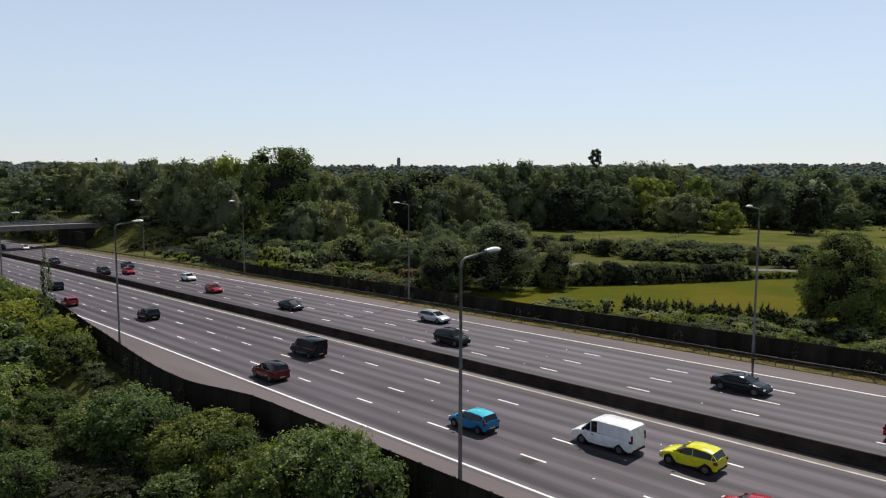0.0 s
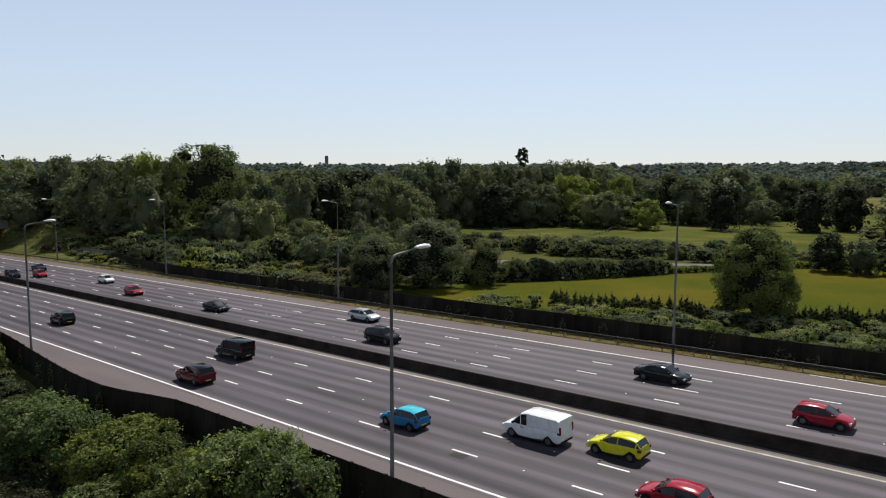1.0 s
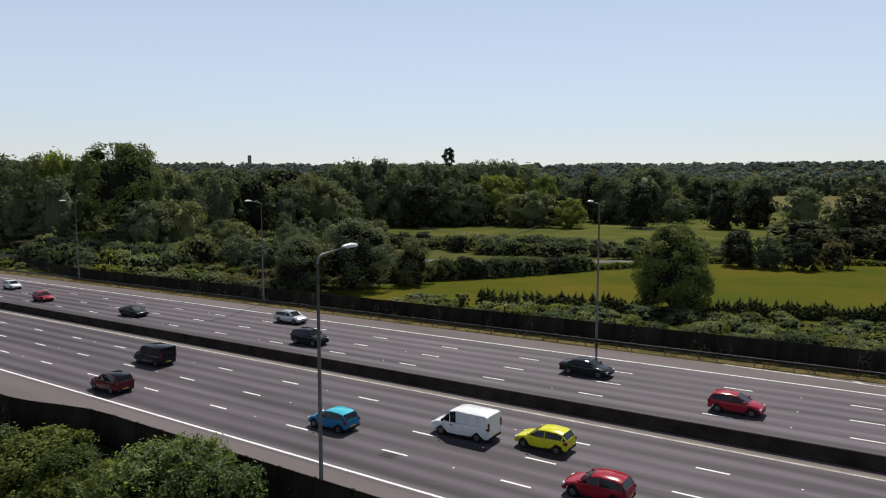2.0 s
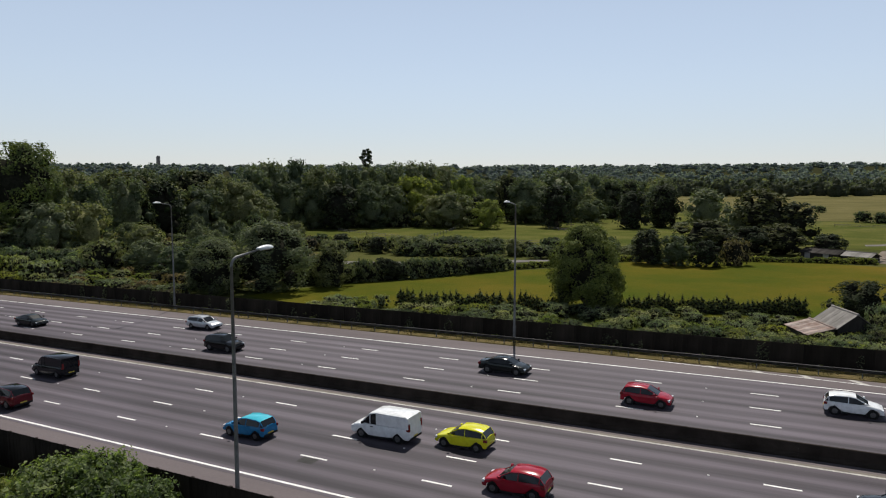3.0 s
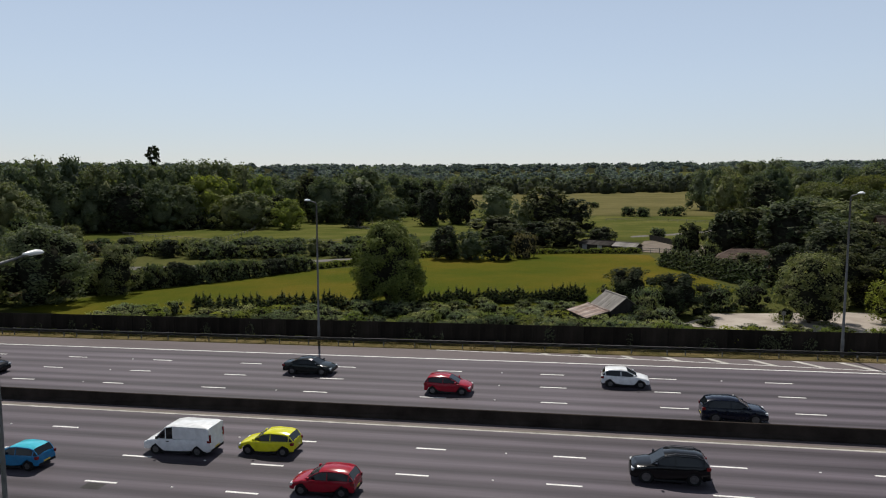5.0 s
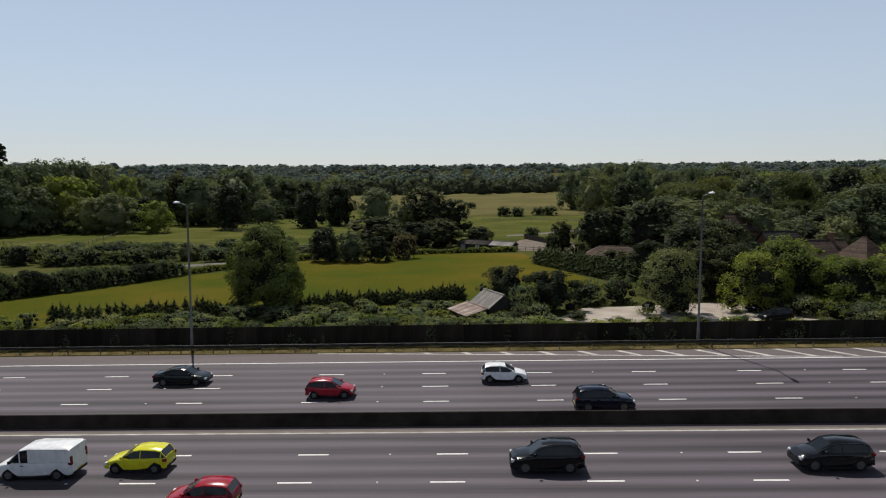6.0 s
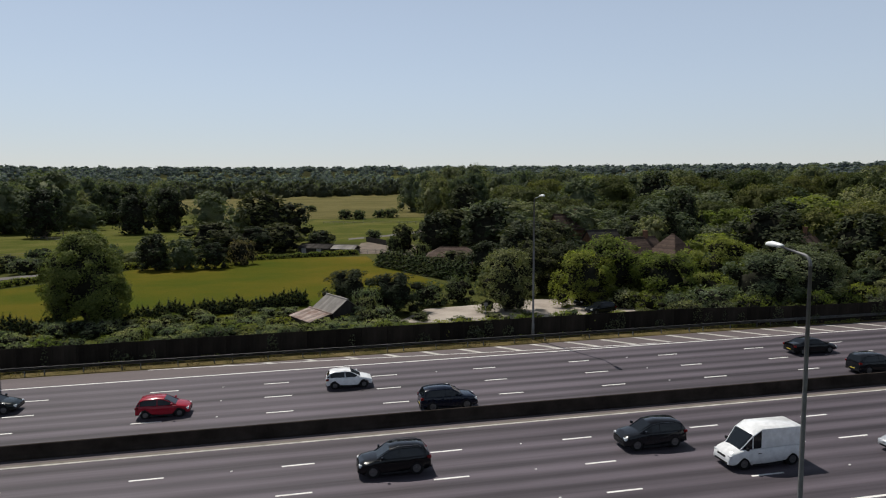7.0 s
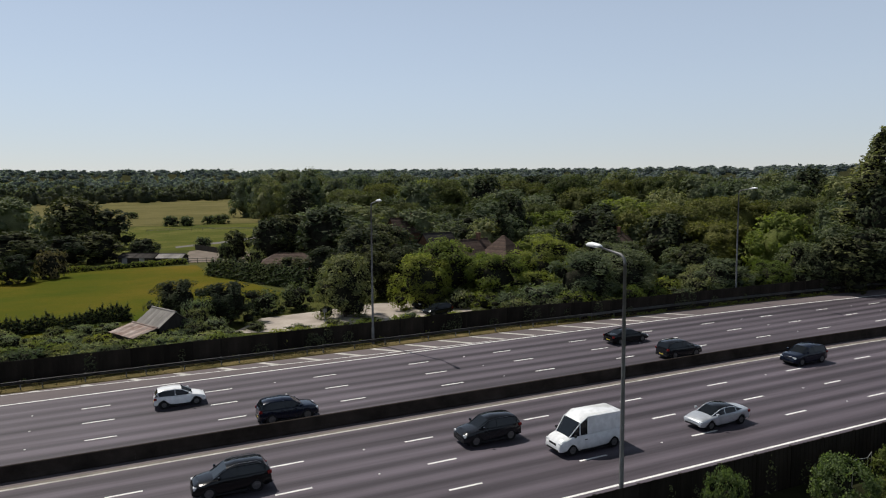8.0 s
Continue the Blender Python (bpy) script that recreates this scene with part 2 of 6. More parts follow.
def grass_material(name, c0, c1, c2, scale=0.12):
    m, n, l, b = material(name, 0.95, 0.0, 0.01)
    v = coords(n, l)
    big = noise_of(n, l, v, scale, 6.0, 0.65)
    col = ramp(n, l, big, [(0.3, c0), (0.5, c1), (0.72, c2)])
    blades = noise_of(n, l, v, 6.0, 4.0, 0.7)
    col = mix(n, l, 0.5, col, ramp(n, l, blades, [(0.3, (0.28, 0.3, 0.28)), (0.7, (0.72, 0.7, 0.66))]), "OVERLAY")
    l.new(col, b.inputs["Base Color"])
    bump(n, l, b, blades, 0.6, 0.15)
    return m


GROUND = grass_material("rough_pasture", (0.040, 0.048, 0.014), (0.062, 0.067, 0.020), (0.098, 0.092, 0.036), 0.03)
GRASS_FIELD = grass_material("hay_meadow", (0.034, 0.060, 0.007), (0.074, 0.074, 0.009), (0.130, 0.092, 0.015), 0.025)
GRASS_VERGE = grass_material("verge_grass", (0.056, 0.052, 0.020), (0.108, 0.087, 0.040), (0.180, 0.136, 0.072), 0.5)
GRASS_BANK = grass_material("bank_grass", (0.040, 0.048, 0.016), (0.082, 0.086, 0.028), (0.150, 0.130, 0.058), 0.3)
GRASS_GOLD = grass_material("golden_meadow", (0.075, 0.072, 0.026), (0.11, 0.098, 0.040), (0.15, 0.128, 0.060), 0.02)
GRASS_GREEN = grass_material("grazed_pasture", (0.046, 0.060, 0.012), (0.073, 0.080, 0.019), (0.120, 0.112, 0.036), 0.05)
SOIL = plain("woodland_floor", (0.018, 0.020, 0.010), (0.042, 0.042, 0.020), 0.3, 0.95, spec=0.0, bumps=0.6)
GRAVEL = plain("pale_gravel", (0.105, 0.086, 0.070), (0.19, 0.158, 0.130), 0.25, 0.95, bumps=0.5, fine=60)
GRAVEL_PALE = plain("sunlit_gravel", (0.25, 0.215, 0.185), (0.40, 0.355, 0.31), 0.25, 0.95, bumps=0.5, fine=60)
LANE = plain("country_lane", (0.10, 0.092, 0.085), (0.15, 0.14, 0.13), 0.3, 0.9)

# ---- ground, road and banks ----
def axis_steps(lo, hi, centre, fine, growth):
    """Steps that are fine about the centre and widen outwards."""
    out, v, s = [centre], centre, fine
    while v < hi:
        v += s
        s *= growth
        out.append(min(v, hi))
    v, s = centre, fine
    while v > lo:
        v -= s
        s *= growth
        out.append(max(v, lo))
    return sorted(set(out))


def drape(name, xs, ys, height, material):
    """A sheet over a grid of xs and ys; height(x, y) gives z."""
    verts = np.array([(x, y, height(x, y)) for x in xs for y in ys])
    k = len(ys)
    i, j = np.meshgrid(np.arange(len(xs) - 1), np.arange(k - 1), indexing="ij")
    a = (i * k + j).ravel()
    me = raw_mesh(name, verts, np.stack([a, a + k, a + k + 1, a + 1], 1), material)
    me.shade_smooth()
    return new(name, me)


def under_road(x, y):
    yy = y - bend(min(max(x, -420.0), 320.0))
    sink = 0.35 * smooth(-7.0, -4.5, yy) * (1 - smooth(36.2, 37.2, yy))
    return terrain(x, y) - sink


gx = axis_steps(-4300, 4300, 20, 3.0, 1.035)
gy = sorted(set(axis_steps(-4300, 4300, 48, 2.0, 1.04)) | {-7.0, -5.0, -4.0, 36.0, 37.0, 38.0, 40.0})
ground = drape("ground", gx, gy, under_road, GROUND)
tagged(ground, "rough green and straw-coloured pasture reaching the hills", "ground", kind="structure")

rx = list(range(-420, -90, 10)) + list(range(-90, 130, 5)) + list(range(130, 321, 10))


def strip(name, y0, y1, lift, material, x0=-420, x1=320, label="", category="", parent=None, y0_of=None):
    """A strip of surface along the road, from y0 to y1 across it."""
    xs = [x for x in rx if x0 < x < x1]
    xs = sorted(set([x0] + xs + [x1]))
    bm = bmesh.new()
    last = None
    for x in xs:
        lo, hi = (y0_of(x) if y0_of else y0) + bend(x), y1 + bend(x)
        row = [bm.verts.new((x, y, road_z(x, y) + lift)) for y in (lo, hi)]
        if last:
            bm.faces.new((last[0], row[0], row[1], last[1]))
        last = row
    ob = part(name, bm, material, parent)
    if label:
        tagged(ob, label, category, kind="structure")
    return ob


strip("road", -0.1, 15.3, 0.0, ASPHALT, label="grey asphalt carriageway with four worn lanes", category="road")
strip("road", 17.2, 32.4, 0.0, ASPHALT, label="grey asphalt carriageway with four worn lanes", category="road")
strip("pavement", -3.4, -0.1, -0.004, SHOULDER, label="pale grey asphalt hard shoulder", category="hard shoulder")
strip("pavement", 32.4, 35.4, -0.004, SHOULDER, label="pale grey asphalt hard shoulder", category="hard shoulder")
strip("pavement", 15.12, 15.42, 0.004, plain("drain_concrete", (0.13, 0.115, 0.10), (0.19, 0.17, 0.15), 0.7, 0.9), label="pale concrete drainage channel beside the barrier", category="drain")
strip("pavement", 15.3, 17.2, -0.01, SHOULDER, label="narrow asphalt central reserve under the barrier", category="central reserve")
strip("verge", -5.4, -3.4, -0.03, GRASS_VERGE, label="dry grass verge beside the hard shoulder", category="verge")
strip("verge", 35.4, 38.4, -0.02, GRASS_VERGE, label="dry grass verge under the crash barrier", category="verge")


def marking(name, y, width, material, x0, x1, label, parent=None):
    return strip(name, y - width / 2, y + width / 2, 0.006, material, x0, x1, label, "road marking", parent)


marking("edge_line", 0.3, 0.19, PAINT, -420, 320, "solid white edge line")
marking("edge_line", 32.15, 0.19, PAINT, -420, 320, "solid white edge line")
marking("edge_line", 15.0, 0.20, PAINT_WORN, -420, 320, "worn cream edge line beside the central barrier")
marking("edge_line", 17.75, 0.18, PAINT_WORN, -420, 320, "worn cream edge line beside the central barrier")

# lane lines: two-metre dashes every nine metres, worn a little unevenly
dash_rows = [("near", 3.93, 13.0), ("near", 7.58, 12.9), ("near", 11.42, 13.2), ("far", 21.25, 29.0), ("far", 24.88, 28.9), ("far", 28.42, 28.7)]
for side, y, at in dash_rows:
    line = new("lane_line")
    tagged(line, "broken white lane line of two-metre dashes", "road marking", kind="structure")
    for k in range(-27, 19):
        x = at + ((8.77 if side == "near" else 8.83) if k >= 0 else 8.80 if side == "near" else 9.08) * k
        if side == "far" and k < 0:
            x -= 0.7
        c = x + rng.normal(0, 0.10)
        if c > 300:
            continue
        bm = bmesh.new()
        h, w = 1.02 + rng.normal(0, 0.04), 0.085
        yy = y + rng.normal(0, 0.02)
        vs = [bm.verts.new((c + sx * h, yy + sy * w + bend(c), road_z(c + sx * h, yy + bend(c)) + 0.007)) for sx, sy in ((-1, -1), (1, -1), (1, 1), (-1, 1))]
        bm.faces.new(vs)
        part("dash", bm, PAINT, line)

# road studs between the dashes
stud_bm = bmesh.new()
box(stud_bm, -0.06, 0.06, -0.05, 0.05, 0.0, 0.022)
stud_mesh = mesh_of("road_stud", stud_bm, PAINT)
for side, y, at in dash_rows:
    row = new("road_stud_row")
    tagged(row, "row of small white reflecting road studs", "road stud", kind="structure")
    for k in range(-9, 8):
        x = at + 17.76 * k + 4.5
        s = new("stud", stud_mesh)
        s.parent = row
        s.location = (x, y + bend(x), road_z(x, y + bend(x)))

# hatching on the far hard shoulder, before the slip road
hatch = new("chevron_marking")
tagged(hatch, "worn white diagonal hatching on the hard shoulder", "road marking", kind="structure")


def hatch_line(x):
    """The inner line of the hatching, which closes on the edge line."""
    return 32.55 + 2.75 * (1 - smooth(24, 78, x) * 0.35 - 0.65 * min(1.0, max(0.0, (x - 26) / 46)))


for k in range(-5, 17):
    x = 46.96 + 3.66 * k
    low = max(32.55, hatch_line(x + 2))
    drop = 35.3 - low
    if drop < 0.25 or x > 100:
        continue
    bm = bmesh.new()
    vs = [bm.verts.new((px, py + bend(px), road_z(px, py + bend(px)) + 0.004)) for px, py in ((x + drop * 0.95, low), (x + 0.62 + drop * 0.95, low), (x + 0.62, 35.3), (x, 35.3))]
    bm.faces.new(vs)
    part("hatch_bar", bm, PAINT_WORN, hatch)
bm = bmesh.new()
last = None
for k in range(25):
    x = 26 + 2.0 * k
    row = [bm.verts.new((x, hatch_line(x) + o, road_z(x, hatch_line(x) + o) + 0.005)) for o in (-0.06, 0.06)]
    if last:
        bm.faces.new((last[0], row[0], row[1], last[1]))
    last = row
part("hatch_edge", bm, PAINT, hatch)
hatch_near = new("chevron_marking")
tagged(hatch_near, "worn white bars on the narrow near shoulder", "road marking", kind="structure")
for k in range(7):
    x = 63.2 + 4.6 * k
    bm = bmesh.new()
    vs = [bm.verts.new((px, py, road_z(px, py) + 0.004)) for px, py in ((x, -1.5), (x + 0.7, -1.5), (x + 1.2, -0.25), (x + 0.5, -0.25))]
    bm.faces.new(vs)
    part("hatch_bar", bm, PAINT_WORN, hatch_near)

# a dark square patch in the near carriageway
bm = bmesh.new()
bm.faces.new([bm.verts.new((x, y, road_z(x, y) + 0.003)) for x, y in ((12.3, 3.0), (13.5, 3.0), (13.5, 3.75), (12.3, 3.75))])
part("road_patch", bm, plain("tar_patch", (0.035, 0.034, 0.034), (0.06, 0.058, 0.056), 2.0, 0.9))
tagged(bpy.data.objects["road_patch"], "small dark square asphalt repair", "road patch", kind="structure")


# ---- central barrier ----
profile = [(-0.27, 0.0), (-0.27, 0.10), (-0.15, 0.28), (-0.10, 0.86), (-0.07, 0.90), (0.07, 0.90), (0.10, 0.86), (0.15, 0.28), (0.27, 0.10), (0.27, 0.0)]
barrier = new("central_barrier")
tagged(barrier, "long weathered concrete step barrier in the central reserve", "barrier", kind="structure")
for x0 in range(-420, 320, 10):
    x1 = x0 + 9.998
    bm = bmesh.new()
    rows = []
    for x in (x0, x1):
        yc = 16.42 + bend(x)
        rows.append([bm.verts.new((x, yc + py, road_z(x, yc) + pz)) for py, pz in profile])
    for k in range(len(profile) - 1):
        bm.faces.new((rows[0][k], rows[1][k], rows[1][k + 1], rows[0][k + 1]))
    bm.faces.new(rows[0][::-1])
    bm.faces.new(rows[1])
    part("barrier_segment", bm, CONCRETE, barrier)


# ---- steel crash barrier on the far verge ----
w_profile = [(0.0, -0.155), (-0.055, -0.11), (-0.055, -0.05), (0.0, -0.015), (0.0, 0.015), (-0.055, 0.05), (-0.055, 0.11), (0.0, 0.155)]
rail = new("crash_barrier")
tagged(rail, "galvanised steel crash barrier on short posts along the verge", "crash barrier", kind="structure")
bm = bmesh.new()
box(bm, -0.04, 0.04, -0.05, 0.05, -0.3, 0.78)
post_mesh = mesh_of("barrier_post", bm, STEEL_DARK)


def rail_y(x):
    return 36.15 + bend(x)


for x0 in range(-200, 150, 8):
    bm = bmesh.new()
    rows = []
    for x in (x0, x0 + 7.99):
        y = rail_y(x)
        rows.append([bm.verts.new((x, y - 0.06 + py, road_z(x, y) + 0.62 + pz)) for py, pz in w_profile])
    for k in range(len(w_profile) - 1):
        bm.faces.new((rows[0][k], rows[1][k], rows[1][k + 1], rows[0][k + 1]))
    geo = bmesh.ops.solidify(bm, geom=bm.faces[:], thickness=0.012)
    part("rail", bm, STEEL_DARK, rail)
    for x in (x0 + 1.2, x0 + 4.4, x0 + 7.6):
        p = new("post", post_mesh)
        p.parent = rail
        p.location = (x, rail_y(x) + 0.05, road_z(x, rail_y(x)))


# ---- noise fences ----
def fence_run(name, line, x0, x1, height, label, wood, pitch=2.6, board=0.162):
    """Posts and horizontal-to-vertical boarding along line(x) -> y."""
    run = new(name)
    tagged(run, label, "fence", kind="structure")
    bm = bmesh.new()
    box(bm, -0.09, 0.09, -0.11, 0.11, -2.4, height - 0.04)
    pm = mesh_of("fence_post", bm, wood)
    x = x0
    while x < x1:
        y = line(x)
        nx = x + pitch
        ny = line(nx)
        base, nbase = road_z(x, y), road_z(nx, ny)
        p = new("post", pm)
        p.parent = run
        p.location = (x, y + 0.08, base)
        ang = math.atan2(ny - y, pitch)
        p.rotation_euler = (0, 0, ang)
        # one panel of upright boards, alternately proud
        bm = bmesh.new()
        length = math.hypot(pitch, ny - y)
        count = int(round(length / board))
        for i in range(count):
            a, c = (i - 0.06) * length / count, (i + 1.06) * length / count
            off = 0.012 if i % 2 else -0.004
            box(bm, a, c, off, off + 0.022, -2.0, height + rng.normal(0, 0.004))
        for zz in (0.35, height - 0.35):
            box(bm, 0.05, length - 0.05, 0.045, 0.10, zz - 0.05, zz + 0.05)
        q = part("panel", bm, wood, run)
        q.matrix_local = Matrix.Translation((x, y, base)) @ Matrix.Rotation(ang, 4, "Z") @ Matrix.Rotation(-math.atan2(nbase - base, length), 4, "Y")
        x = nx
    return run


def far_fence(x):
    y = 38.3 + bend(x)
    y += 5.5 * smooth(-82, -135, x)
    return y - 2.2 * smooth(78, 96, x)


def near_fence(x):
    y = -5.55 + 1.2 * smooth(22, 56, x)
    y -= 1.7 * smooth(-4, -14, x) * (1 - smooth(-15, -40, x))
    y += 3.4 * smooth(-30, -75, x)
    return y + bend(x)


fence_run("fence_far", far_fence, -140, -124, 2.4, "silvered timber fence at the end of the run", FENCE_GREY)
fence_run("fence_far", far_fence, -123.7, 200, 2.0, "dark creosoted timber noise fence behind the far verge", FENCE_WOOD)
fence_run("fence_near", near_fence, -120, 130, 2.5, "tall dark timber noise fence along the near verge", FENCE_WOOD)


# ---- field, meadow, yard and lane, laid over the ground ----
def patch(name, outline, lift, material, label, category, step=3.0):
    """A sheet over the terrain inside an outline of (x, y) corners."""
    bm = bmesh.new()
    face = bm.faces.new([bm.verts.new((x, y, 0)) for x, y in outline])
    bmesh.ops.triangulate(bm, faces=[face])
    xs, ys = [p[0] for p in outline], [p[1] for p in outline]
    for lo, hi, normal in ((min(xs), max(xs), (1, 0, 0)), (min(ys), max(ys), (0, 1, 0))):
        v = lo + step
        while v < hi:
            bmesh.ops.bisect_plane(bm, geom=bm.verts[:] + bm.edges[:] + bm.faces[:], plane_co=Vector(normal) * v, plane_no=normal)
            v += step
    for vert in bm.verts:
        vert.co.z = terrain(vert.co.x, vert.co.y) + lift
    bmesh.ops.recalc_face_normals(bm, faces=bm.faces[:])
    for f in bm.faces:
        if f.normal.z < 0:
            f.normal_flip()
    ob = part(name, bm, material)
    return tagged(ob, label, category, kind="structure")


patch("field", [(-36, 49.5), (-33.8, 57), (-29, 67.5), (-23, 73.5), (-17.8, 81.6), (-13.4, 92.5), (-4.2, 101.3), (5.9, 118), (19.5, 126), (35.9, 132.5), (53.9, 129.5), (54.8, 112.1), (60.3, 91.8), (62.5, 78.5), (46, 68), (38, 65), (17, 56), (-6, 50), (-21, 47)], 0.06, GRASS_FIELD, "smooth bright green hay meadow behind the motorway", "field")
patch("pasture", [(-150, 150), (-60, 138), (-8, 150), (10, 175), (5, 330), (-60, 420), (-110, 380), (-125, 250)], 0.06, GRASS_GREEN, "fenced yellow-green horse pasture dotted with old trees", "pasture", 12)
patch("pasture", [(28, 175), (75, 165), (110, 190), (118, 290), (45, 300)], 0.06, GRASS_GREEN, "green pasture beyond the farm", "pasture", 12)
patch("meadow", [(8, 312), (95, 303), (118, 300), (125, 440), (150, 735), (20, 735), (-85, 770), (-60, 560), (-25, 400)], 0.08, GRASS_GOLD, "straw-coloured grass meadow under the far woods", "meadow", 16)
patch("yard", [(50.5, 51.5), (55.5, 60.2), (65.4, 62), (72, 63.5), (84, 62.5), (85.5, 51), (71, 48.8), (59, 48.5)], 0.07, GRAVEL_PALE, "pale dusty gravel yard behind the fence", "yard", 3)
patch("lane", [(-60, 88), (-42, 92), (-30.2, 96), (-20, 105), (-8.4, 112.6), (3, 119), (3, 122), (-9.5, 116.5), (-22, 109.5), (-32, 102), (-43, 97.5), (-60, 93)], 0.09, LANE, "pale narrow country lane beside the hedge", "lane", 4)
patch("yard", [(51, 136.5), (53, 150), (55.6, 166), (63, 172), (67, 158), (70.5, 152), (67, 140), (72, 128), (78, 108), (70, 101), (65, 110), (62, 122), (60, 134)], 0.07, GRAVEL, "pale dusty farmyard", "yard", 4)
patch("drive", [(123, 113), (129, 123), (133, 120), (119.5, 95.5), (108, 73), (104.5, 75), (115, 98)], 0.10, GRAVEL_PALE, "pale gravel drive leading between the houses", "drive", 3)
patch("lane", [(53, 178), (69, 189), (82, 205), (98, 222), (98, 227), (80, 210), (67, 194), (53, 183)], 0.09, LANE, "pale lane running behind the farm", "lane", 4)
patch("bank", [(-205, 39.5), (-140, 40), (-98, 39.4), (-60, 39.2), (-60, 50), (-98, 58), (-140, 62), (-205, 66)], 0.05, GRASS_BANK, "sunlit rough grass bank beside the road", "bank", 4)
def sector(name, b0, b1, d0, d1, material, label, category, lift, step):
    """A patch between two bearings and two distances from the hover point."""
    arc = [(d0, b0 + (b1 - b0) * i / 6) for i in range(7)] + [(d1, b1 - (b1 - b0) * i / 6) for i in range(7)]
    return patch(name, [(40 - d * math.sin(radians(b_)), -30 + d * math.cos(radians(b_))) for d, b_ in arc], lift, material, label, category, step)


sector("woodland_floor", 16, 74, 385, 2500, SOIL, "dark woodland floor under the far trees", "ground", 0.25, 45)
sector("woodland_floor", -62, -20, 300, 2500, SOIL, "dark woodland floor under the far trees", "ground", 0.25, 45)
sector("woodland_floor", -20, 16, 1650, 2500, SOIL, "dark woodland floor under the ridge trees", "ground", 0.25, 45)
for b0, b1, d0, d1 in ((-17, -6, 1060, 1220), (-4, 9, 1290, 1470), (-19, -9, 1540, 1740), (3, 15, 1050, 1200)):
    sector("pasture", b0, b1, d0, d1, GRASS_GREEN, "pale green field on the far slope", "field", 0.4, 30)
patch("woodland_floor", [(-255, 62), (-150, 64), (-140, 112), (-128, 190), (-128, 275), (-160, 330), (-330, 200)], 0.07, SOIL, "dark woodland floor under the trees", "ground", 10)
patch("woodland_floor", [(84, 46), (178, 44), (330, 60), (330, 250), (190, 330), (110, 290), (84, 160), (96, 108), (88, 70)], 0.06, SOIL, "dark woodland floor under the trees", "ground", 10)
patch("bank", [(-46, -9.2), (-41.2, -7.0), (-28.4, -7.2), (-22, -8.0), (-24, -10.5), (-32.6, -11.5), (-38.1, -11.5)], 0.30, GRASS_BANK, "sunlit strip of rough grass below the near fence", "bank", 2)
patch("woodland_floor", [(-125, -30), (-40, -34), (40, -34), (110, -24)] + [(x, near_fence(x) - 0.12) for x in range(110, -126, -5)], 0.22, SOIL, "dark leaf-littered ground under the trees", "ground", 4)

# ---- trees ----
def cards(centres, radii, count, size, seed, droop=0.0, upper=0.0, outward=0.0, three=False, loose=0.0):
    """Leaf sprigs, each a small rhombus (or, far off, a triangle), spread over the shells of the clumps."""
    g = np.random.default_rng(seed)
    weight = radii[:, 0] * radii[:, 2]
    weight = np.minimum(weight, 0.35 * weight.sum())
    pick = g.choice(len(centres), count, p=weight / weight.sum())
    d = g.normal(size=(count, 3))
    d[:, 2] += upper
    face = np.zeros((count, 3))
    if outward:
        mid = centres.mean(0) * (1, 1, 0.8)
        away = centres - mid
        away /= np.linalg.norm(away, axis=1)[:, None] + 1e-6
        d += outward * away[pick]
    d /= np.linalg.norm(d, axis=1)[:, None]
    if outward:
        face = centres[pick] + d * radii[pick] - mid
        face /= np.linalg.norm(face, axis=1)[:, None] + 1e-6
    depth = 1.0 - (0.30 + 0.3 * loose) * g.random(count) ** 2 + (0.13 + 0.14 * loose) * g.normal(size=count).clip(-2.5, 1.7)
    p = centres[pick] + d * radii[pick] * depth[:, None]
    nrm = 0.7 * d + 0.8 * face + g.normal(size=(count, 3)) * (0.50 + 0.4 * loose)
    nrm /= np.linalg.norm(nrm, axis=1)[:, None]
    a = np.cross(nrm, g.normal(size=(count, 3)))
    a[:, 2] -= droop
    a /= np.linalg.norm(a, axis=1)[:, None]
    b = np.cross(nrm, a)
    s = size * (0.5 + 1.0 * g.random(count))[:, None]
    w = s * (0.45 + 0.2 * g.random(count))[:, None]
    if three:
        verts = np.stack([p - a * s * 0.6 - b * w, p - a * s * 0.6 + b * w, p + a * s], 1).reshape(-1, 3)
        return verts, np.arange(count * 3).reshape(-1, 3)
    bow = nrm * s * 0.18
    verts = np.stack([p - a * s, p + b * w + bow, p + a * s, p - b * w + bow], 1).reshape(-1, 3)
    quads = np.arange(count * 4).reshape(-1, 4)
    return verts, quads


def icosphere(level):
    bm = bmesh.new()
    bmesh.ops.create_icosphere(bm, subdivisions=level, radius=1)
    v, f = np.array([v.co[:] for v in bm.verts]), np.array([[v.index for v in f.verts] for f in bm.faces])
    bm.free()
    return v, f


BALLS = [icosphere(k) for k in (1, 2, 3)]


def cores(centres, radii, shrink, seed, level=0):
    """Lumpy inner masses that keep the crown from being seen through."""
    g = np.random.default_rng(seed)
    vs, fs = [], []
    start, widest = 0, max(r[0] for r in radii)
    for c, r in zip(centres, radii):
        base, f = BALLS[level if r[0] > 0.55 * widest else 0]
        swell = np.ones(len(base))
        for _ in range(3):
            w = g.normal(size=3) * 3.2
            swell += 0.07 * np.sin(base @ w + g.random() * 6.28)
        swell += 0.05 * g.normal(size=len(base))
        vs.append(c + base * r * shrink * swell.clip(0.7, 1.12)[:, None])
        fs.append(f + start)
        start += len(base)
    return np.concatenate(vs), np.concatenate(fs)


